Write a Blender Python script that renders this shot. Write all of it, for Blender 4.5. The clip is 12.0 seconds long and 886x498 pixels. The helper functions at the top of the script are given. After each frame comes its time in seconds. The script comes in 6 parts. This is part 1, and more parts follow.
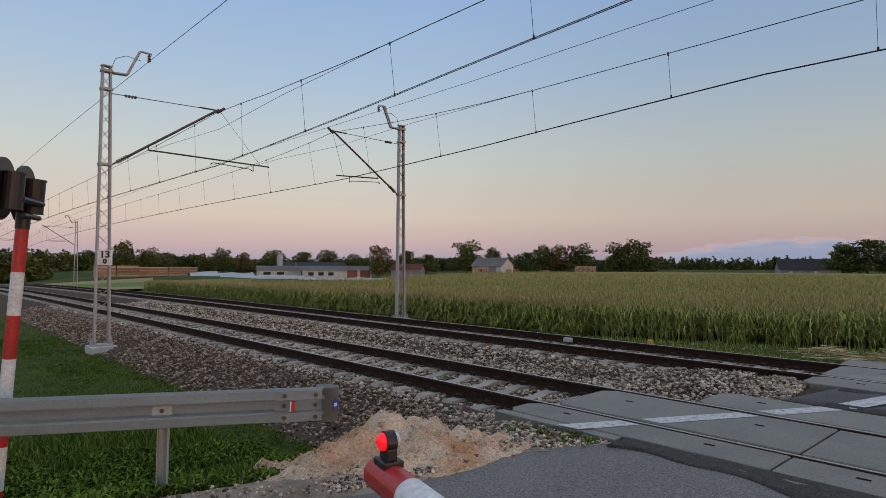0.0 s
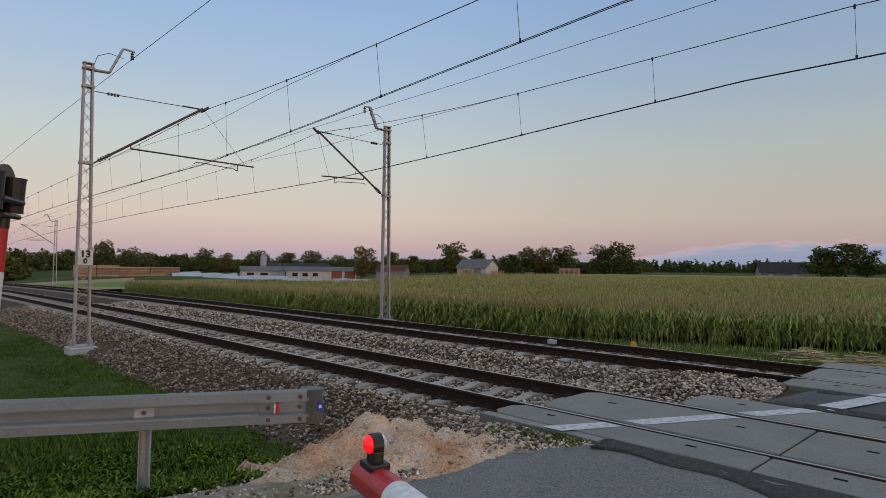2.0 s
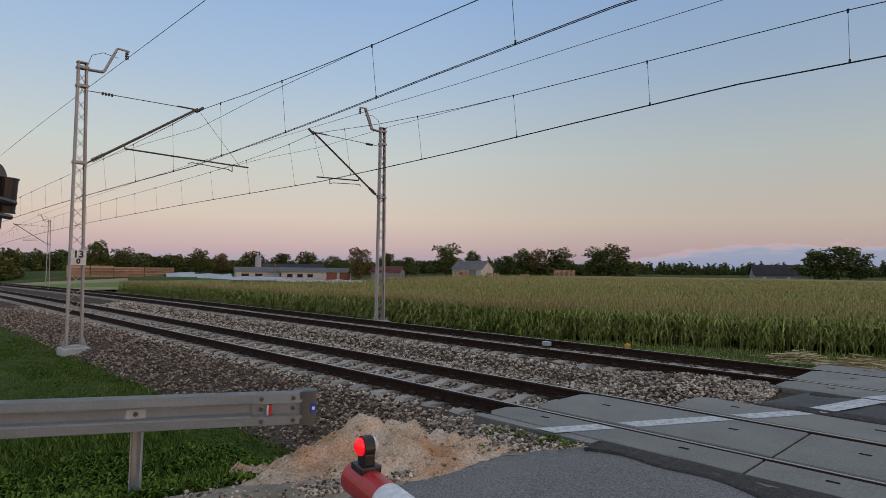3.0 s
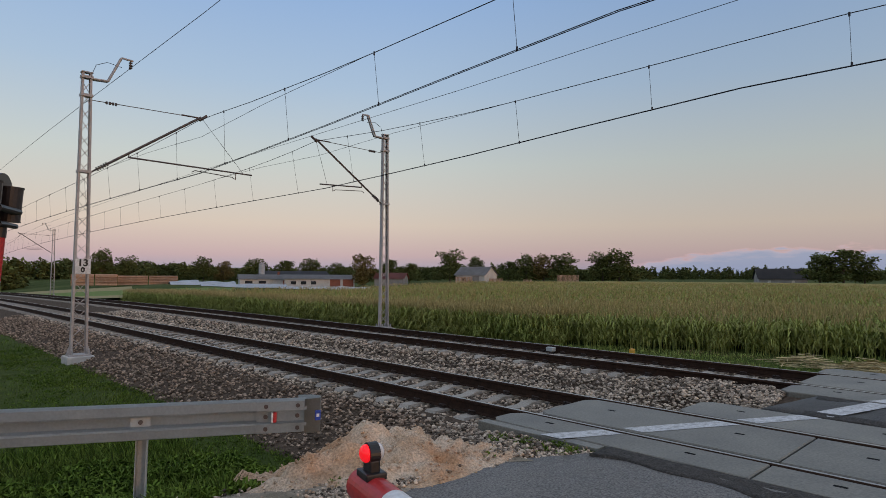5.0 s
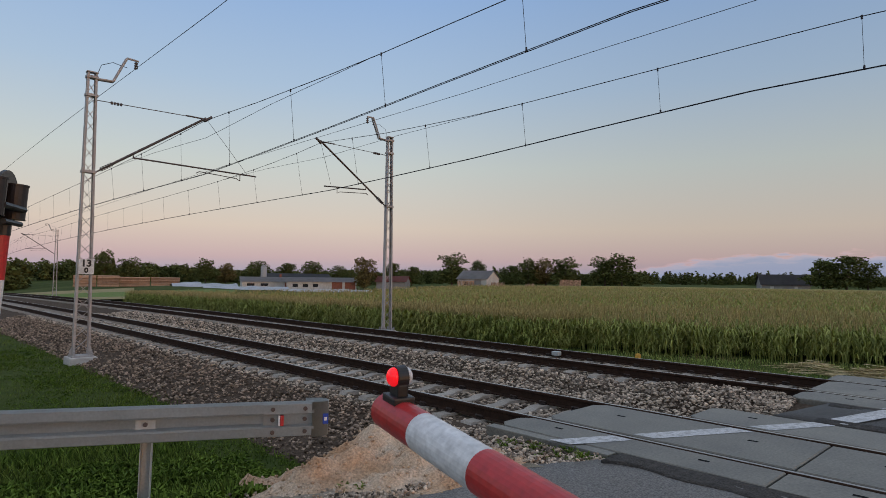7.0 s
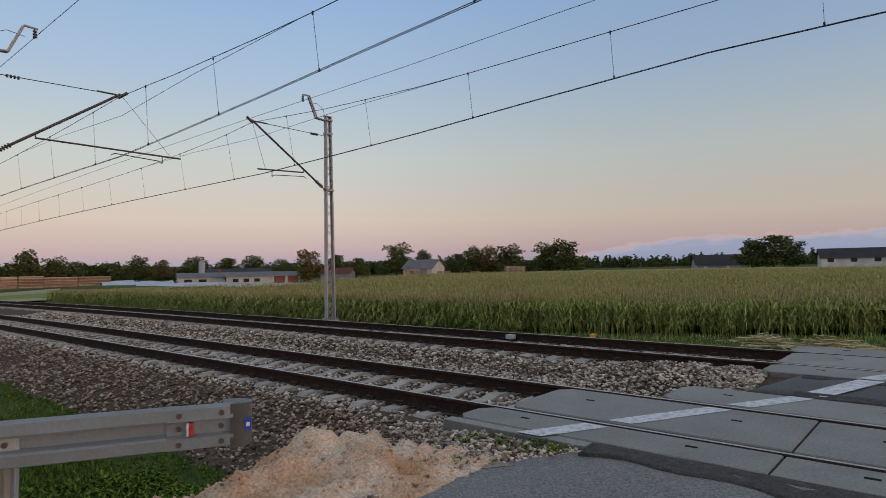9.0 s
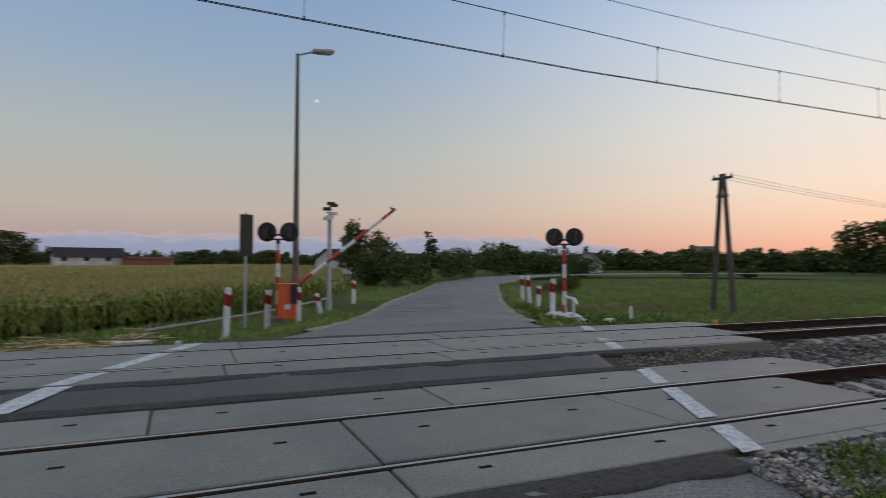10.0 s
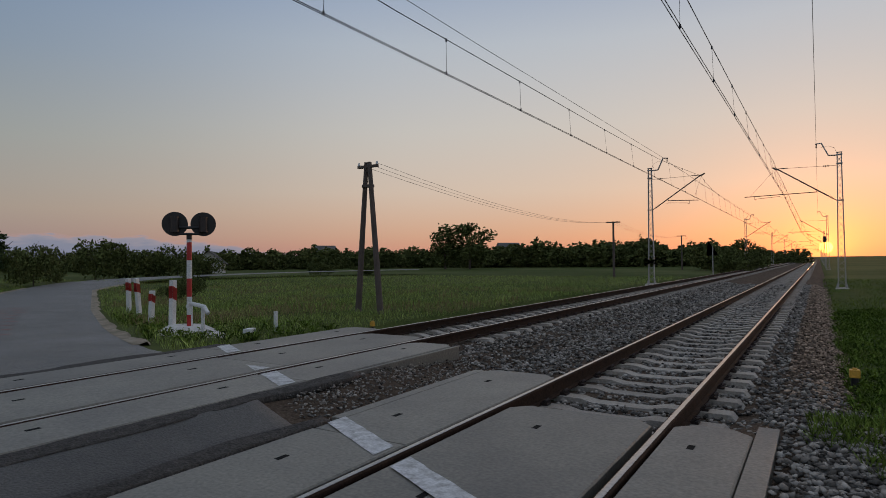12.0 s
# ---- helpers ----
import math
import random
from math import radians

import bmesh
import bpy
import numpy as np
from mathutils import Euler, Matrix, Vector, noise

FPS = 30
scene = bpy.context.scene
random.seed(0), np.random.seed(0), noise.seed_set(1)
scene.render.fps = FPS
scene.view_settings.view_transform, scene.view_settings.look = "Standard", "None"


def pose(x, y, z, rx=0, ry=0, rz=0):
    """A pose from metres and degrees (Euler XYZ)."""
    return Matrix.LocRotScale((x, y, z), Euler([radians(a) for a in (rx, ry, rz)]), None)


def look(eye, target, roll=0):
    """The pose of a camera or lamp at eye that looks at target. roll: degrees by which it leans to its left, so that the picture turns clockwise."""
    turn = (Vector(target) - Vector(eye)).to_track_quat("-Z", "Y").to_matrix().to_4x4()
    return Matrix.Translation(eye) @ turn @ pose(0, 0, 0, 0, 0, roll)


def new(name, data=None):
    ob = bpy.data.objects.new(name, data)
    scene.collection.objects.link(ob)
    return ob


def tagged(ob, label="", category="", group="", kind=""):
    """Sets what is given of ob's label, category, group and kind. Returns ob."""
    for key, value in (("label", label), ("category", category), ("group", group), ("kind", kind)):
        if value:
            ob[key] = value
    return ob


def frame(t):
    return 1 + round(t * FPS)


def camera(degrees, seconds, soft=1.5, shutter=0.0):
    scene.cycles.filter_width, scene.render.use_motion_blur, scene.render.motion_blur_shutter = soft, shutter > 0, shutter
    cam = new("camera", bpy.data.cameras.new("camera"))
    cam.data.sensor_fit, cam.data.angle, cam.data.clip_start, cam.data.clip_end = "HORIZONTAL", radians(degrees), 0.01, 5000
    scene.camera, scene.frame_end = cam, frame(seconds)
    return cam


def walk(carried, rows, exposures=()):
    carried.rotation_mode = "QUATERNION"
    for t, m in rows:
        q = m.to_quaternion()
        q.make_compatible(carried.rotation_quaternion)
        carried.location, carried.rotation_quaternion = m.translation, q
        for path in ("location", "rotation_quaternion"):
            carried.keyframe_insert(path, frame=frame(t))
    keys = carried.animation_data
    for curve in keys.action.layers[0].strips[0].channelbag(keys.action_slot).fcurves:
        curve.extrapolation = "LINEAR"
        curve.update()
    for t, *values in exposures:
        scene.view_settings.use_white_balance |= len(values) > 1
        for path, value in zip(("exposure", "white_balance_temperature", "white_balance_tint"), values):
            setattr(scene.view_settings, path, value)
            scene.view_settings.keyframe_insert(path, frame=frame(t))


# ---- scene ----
cam = camera(72.3, 12.0, soft=0.6, shutter=0.15)
PATH = [
    (0, (-6.584, 0.342, 1.837), (-5.231, 1.814, 1.892), 0.2),
    (0.5, (-6.602, 0.334, 1.846), (-5.238, 1.795, 1.901), 0.0),
    (1, (-6.589, 0.346, 1.841), (-5.215, 1.799, 1.897), -0.0),
    (1.5, (-6.59, 0.344, 1.846), (-5.209, 1.79, 1.904), 0.1),
    (2, (-6.598, 0.34, 1.843), (-5.209, 1.778, 1.903), 0.5),
    (2.5, (-6.595, 0.333, 1.846), (-5.199, 1.764, 1.908), 0.7),
    (3, (-6.587, 0.337, 1.844), (-5.187, 1.764, 1.909), 0.7),
    (5, (-6.591, 0.337, 1.843), (-5.199, 1.771, 1.928), 0.3),
    (5.5, (-6.597, 0.342, 1.841), (-5.206, 1.777, 1.928), 0.4),
    (6, (-6.591, 0.351, 1.835), (-5.202, 1.787, 1.925), 0.5),
    (6.5, (-6.586, 0.389, 1.832), (-5.198, 1.826, 1.923), 0.4),
    (7, (-6.582, 0.468, 1.824), (-5.195, 1.906, 1.921), 0.7),
    (9, (-5.904, 1.183, 1.651), (-4.391, 2.49, 1.714), -1.1),
    (9.2, (-5.620, 1.090, 1.615), (-3.836, 1.995, 1.671), -1.7),
    (9.3, (-5.460, 0.990, 1.598), (-3.569, 1.641, 1.647), -1.9),
    (9.5, (-5.1, 0.8, 1.57), (-3.121, 1.09, 1.61), -2.1),
    (10, (-4.278, 0.972, 1.504), (-2.446, 0.172, 1.547), 0.3),
    (10.5, (-3.413, 0.527, 1.466), (-1.914, -0.797, 1.517), 0.3),
    (11, (-2.671, 0.049, 1.454), (-1.364, -1.464, 1.498), -0.4),
    (11.5, (-1.836, -0.532, 1.412), (-0.732, -2.199, 1.455), -0.4),
    (12, (-1.118, -1.05, 1.384), (-0.065, -2.749, 1.424), -0.6),
]
walk(cam, [(t, look(eye, target, roll)) for t, eye, target, roll in PATH],
     exposures=((0, 0.04), (9.0, 0.04), (9.5, 0.14), (10.0, 0.0), (10.5, -0.40), (11.0, -0.48), (12.0, -0.58)))

# ---- world, sun and light ----
SUN_DIR = Vector((-0.0085, -0.9998, 0.0138)).normalized()
world = bpy.data.worlds.new("evening_sky")
scene.world = world
world.use_nodes = True
wn, wl = world.node_tree.nodes, world.node_tree.links
wn.clear()


def wnode(kind, **props):
    n = wn.new(kind)
    for k, v in props.items():
        if k == "op":
            n.operation = v
        elif k == "blend":
            n.data_type, n.blend_type = "RGBA", v
    return n


def wmath(op, a, b=None):
    n = wnode("ShaderNodeMath", op=op)
    for i, v in enumerate((a, b)):
        if v is None:
            continue
        if isinstance(v, (int, float)):
            n.inputs[i].default_value = v
        else:
            wl.new(v, n.inputs[i])
    return n.outputs[0]


def srgb(r, g, b):
    return tuple(((c / 255) / 12.92 if c / 255 <= 0.04045 else ((c / 255 + 0.055) / 1.055) ** 2.4) for c in (r, g, b)) + (1,)


def wramp(fac, stops):
    n = wn.new("ShaderNodeValToRGB")
    el = n.color_ramp.elements
    while len(el) < len(stops):
        el.new(0.5)
    for e, (p, c) in zip(el, stops):
        e.position, e.color = p, c
    wl.new(fac, n.inputs[0])
    return n.outputs[0]


tc = wn.new("ShaderNodeTexCoord")
sep = wn.new("ShaderNodeSeparateXYZ")
wl.new(tc.outputs["Generated"], sep.inputs[0])
elev = wmath("ARCSINE", sep.outputs[2])
# elevation 0..1 over -3..60 degrees
ef = wmath("MULTIPLY", wmath("ADD", elev, radians(3)), 1 / radians(63))
anti = wramp(ef, [(0.0, srgb(120, 122, 136)), (0.045, srgb(148, 152, 174)), (0.075, srgb(186, 166, 172)), (0.12, srgb(200, 187, 179)),
                  (0.21, srgb(186, 193, 193)), (0.32, srgb(159, 181, 206)), (0.48, srgb(130, 163, 209)), (0.62, srgb(158, 176, 204)), (1.0, srgb(190, 194, 204))])
west = wramp(ef, [(0.0, srgb(150, 100, 80)), (0.045, srgb(232, 154, 134)), (0.085, srgb(234, 184, 160)), (0.15, srgb(238, 214, 198)),
                  (0.24, srgb(230, 223, 216)), (0.36, srgb(212, 219, 228)), (0.5, srgb(160, 182, 219)), (0.64, srgb(162, 180, 212)), (1.0, srgb(190, 194, 204))])
dotn = wn.new("ShaderNodeVectorMath")
dotn.operation = "DOT_PRODUCT"
wl.new(tc.outputs["Generated"], dotn.inputs[0])
dotn.inputs[1].default_value = SUN_DIR
side = wn.new("ShaderNodeMapRange")
side.interpolation_type = "SMOOTHSTEP"
side.inputs["From Min"].default_value, side.inputs["From Max"].default_value = 0.16, 1.0
wl.new(dotn.outputs["Value"], side.inputs["Value"])
mixs = wnode("ShaderNodeMix", blend="MIX")
wl.new(side.outputs[0], mixs.inputs[0])
wl.new(anti, mixs.inputs[6])
wl.new(west, mixs.inputs[7])
# glow round the setting sun, and its disc
ang = wmath("ARCCOSINE", wmath("MINIMUM", dotn.outputs["Value"], 1.0))
glow = wmath("EXPONENT", wmath("MULTIPLY", ang, -14.0))
disc = wmath("LESS_THAN", ang, 0.008)
halo = wmath("EXPONENT", wmath("MULTIPLY", ang, -42.0))
sumg = wn.new("ShaderNodeVectorMath")
sumg.operation = "SCALE"
sumg.inputs[0].default_value = (0.54, 0.10, 0.0)
wl.new(glow, sumg.inputs[3])
sumh = wn.new("ShaderNodeVectorMath")
sumh.operation = "SCALE"
sumh.inputs[0].default_value = (1.5, 0.72, 0.08)
wl.new(wmath("ADD", halo, wmath("MULTIPLY", disc, 4.0)), sumh.inputs[3])
# thin bank of low cloud, lit pink on its upper edge
cn = wn.new("ShaderNodeTexNoise")
cn.inputs["Scale"].default_value, cn.inputs["Detail"].default_value = 26.0, 7.0
cmap = wn.new("ShaderNodeMapping")
cmap.inputs["Scale"].default_value = (1.0, 1.0, 4.5)
wl.new(tc.outputs["Generated"], cmap.inputs[0])
wl.new(cmap.outputs[0], cn.inputs["Vector"])


def wrange(value, a, b, to0=0.0, to1=1.0):
    n = wn.new("ShaderNodeMapRange")
    n.interpolation_type = "SMOOTHSTEP"
    n.inputs["From Min"].default_value, n.inputs["From Max"].default_value = a, b
    n.inputs["To Min"].default_value, n.inputs["To Max"].default_value = to0, to1
    wl.new(value, n.inputs["Value"])
    return n.outputs[0]


# the bank lies low in the east
bank = wmath("MULTIPLY", wmath("MULTIPLY", wrange(sep.outputs[1], 0.62, 0.30), wrange(sep.outputs[1], -0.84, -0.50)), wrange(sep.outputs[0], 0.2, 0.4))
cloud_top = wmath("MULTIPLY", wmath("ADD", wmath("MULTIPLY", cn.outputs["Fac"], 0.034), 0.025), bank)
under = wmath("SUBTRACT", cloud_top, elev)
cf = wmath("MULTIPLY", wrange(under, -0.001, 0.005), wrange(bank, 0.03, 0.3))
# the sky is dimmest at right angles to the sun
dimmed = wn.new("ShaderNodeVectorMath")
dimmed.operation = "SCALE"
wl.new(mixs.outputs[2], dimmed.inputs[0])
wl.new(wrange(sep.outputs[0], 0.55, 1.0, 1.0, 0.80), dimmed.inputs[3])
cmix = wnode("ShaderNodeMix", blend="MIX")
wl.new(cf, cmix.inputs[0])
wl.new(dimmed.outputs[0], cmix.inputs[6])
wl.new(wramp(wmath("MULTIPLY", under, 26.0), [(0.0, srgb(208, 168, 170)), (0.12, srgb(166, 164, 182)), (0.35, srgb(142, 154, 180)), (1.0, srgb(138, 150, 178))]), cmix.inputs[7])
sky = wn.new("ShaderNodeTexSky")
sky.sky_type, sky.sun_disc = "NISHITA", False
sky.sun_elevation, sky.sun_rotation = radians(1.0), radians(180.7)
skys = wn.new("ShaderNodeVectorMath")
skys.operation = "SCALE"
skys.inputs[3].default_value = 0.05
wl.new(sky.outputs[0], skys.inputs[0])


def wadd(a, b):
    n = wn.new("ShaderNodeVectorMath")
    n.operation = "ADD"
    wl.new(a, n.inputs[0])
    wl.new(b, n.inputs[1])
    return n.outputs[0]


total = wadd(wadd(wadd(cmix.outputs[2], sumg.outputs[0]), sumh.outputs[0]), skys.outputs[0])
bg = wn.new("ShaderNodeBackground")
bg.inputs["Strength"].default_value = 1.0
wl.new(total, bg.inputs[0])
wout = wn.new("ShaderNodeOutputWorld")
wl.new(bg.outputs[0], wout.inputs[0])

sun = new("sun", bpy.data.lights.new("sun", "SUN"))
sun.data.energy, sun.data.angle, sun.data.color = 0.38, radians(1.2), (1.0, 0.52, 0.24)
sun.matrix_world = look((0, 0, 0), -Vector((SUN_DIR.x, SUN_DIR.y, 0.022)))

# ---- materials ----


def material(name, color, rough=0.8, metal=0.0, color2=None, scale=6.0, fine=60.0, bump=0.0, vary=0.0, island=False, spec=0.5, emit=0.0, stain=None, stain_scale=0.6, grain=0.25):
    m = bpy.data.materials.new(name)
    m.use_nodes = True
    n, l = m.node_tree.nodes, m.node_tree.links
    b = n["Principled BSDF"]
    b.inputs["Roughness"].default_value, b.inputs["Metallic"].default_value = rough, metal
    b.inputs["Specular IOR Level"].default_value = spec
    c2 = color2 or tuple(c * 0.7 for c in color)
    geo = n.new("ShaderNodeTexCoord")
    vec = geo.outputs["Object"]
    no = n.new("ShaderNodeTexNoise")
    no.inputs["Scale"].default_value, no.inputs["Detail"].default_value = scale, 8.0
    no.inputs["Roughness"].default_value = 0.65
    l.new(vec, no.inputs["Vector"])
    ra = n.new("ShaderNodeMapRange")
    ra.inputs["From Min"].default_value, ra.inputs["From Max"].default_value = 0.3, 0.7
    l.new(no.outputs["Fac"], ra.inputs["Value"])
    mx = n.new("ShaderNodeMix")
    mx.data_type = "RGBA"
    l.new(ra.outputs[0], mx.inputs[0])
    mx.inputs[6].default_value, mx.inputs[7].default_value = (*color, 1), (*c2, 1)
    out = mx.outputs[2]
    if stain:
        n2 = n.new("ShaderNodeTexNoise")
        n2.inputs["Scale"].default_value, n2.inputs["Detail"].default_value = stain_scale, 5.0
        l.new(vec, n2.inputs["Vector"])
        r2 = n.new("ShaderNodeMapRange")
        r2.inputs["From Min"].default_value, r2.inputs["From Max"].default_value = 0.45, 0.7
        r2.inputs["To Max"].default_value = 0.8
        l.new(n2.outputs["Fac"], r2.inputs["Value"])
        m2 = n.new("ShaderNodeMix")
        m2.data_type = "RGBA"
        l.new(r2.outputs[0], m2.inputs[0])
        l.new(out, m2.inputs[6])
        m2.inputs[7].default_value = (*stain, 1)
        out = m2.outputs[2]
    fi = n.new("ShaderNodeTexNoise")
    fi.inputs["Scale"].default_value, fi.inputs["Detail"].default_value = fine, 4.0
    l.new(vec, fi.inputs["Vector"])
    fr = n.new("ShaderNodeMapRange")
    fr.inputs["From Min"].default_value, fr.inputs["From Max"].default_value = 0.25, 0.75
    fr.inputs["To Min"].default_value, fr.inputs["To Max"].default_value = 1 - grain, 1 + grain
    l.new(fi.outputs["Fac"], fr.inputs["Value"])
    gain = fr.outputs[0]
    if vary:
        src = n.new("ShaderNodeNewGeometry").outputs["Random Per Island"] if island else n.new("ShaderNodeObjectInfo").outputs["Random"]
        vr = n.new("ShaderNodeMapRange")
        vr.inputs["To Min"].default_value, vr.inputs["To Max"].default_value = 1 - vary, 1 + vary
        l.new(src, vr.inputs["Value"])
        mm = n.new("ShaderNodeMath")
        mm.operation = "MULTIPLY"
        l.new(gain, mm.inputs[0])
        l.new(vr.outputs[0], mm.inputs[1])
        gain = mm.outputs[0]
    hs = n.new("ShaderNodeVectorMath")
    hs.operation = "SCALE"
    l.new(out, hs.inputs[0])
    l.new(gain, hs.inputs[3])
    l.new(hs.outputs[0], b.inputs["Base Color"])
    if bump:
        bu = n.new("ShaderNodeBump")
        bu.inputs["Strength"].default_value, bu.inputs["Distance"].default_value = bump, 0.02
        l.new(fi.outputs["Fac"], bu.inputs["Height"])
        l.new(bu.outputs[0], b.inputs["Normal"])
    if emit:
        b.inputs["Emission Color"].default_value, b.inputs["Emission Strength"].default_value = (*color, 1), emit
    return m


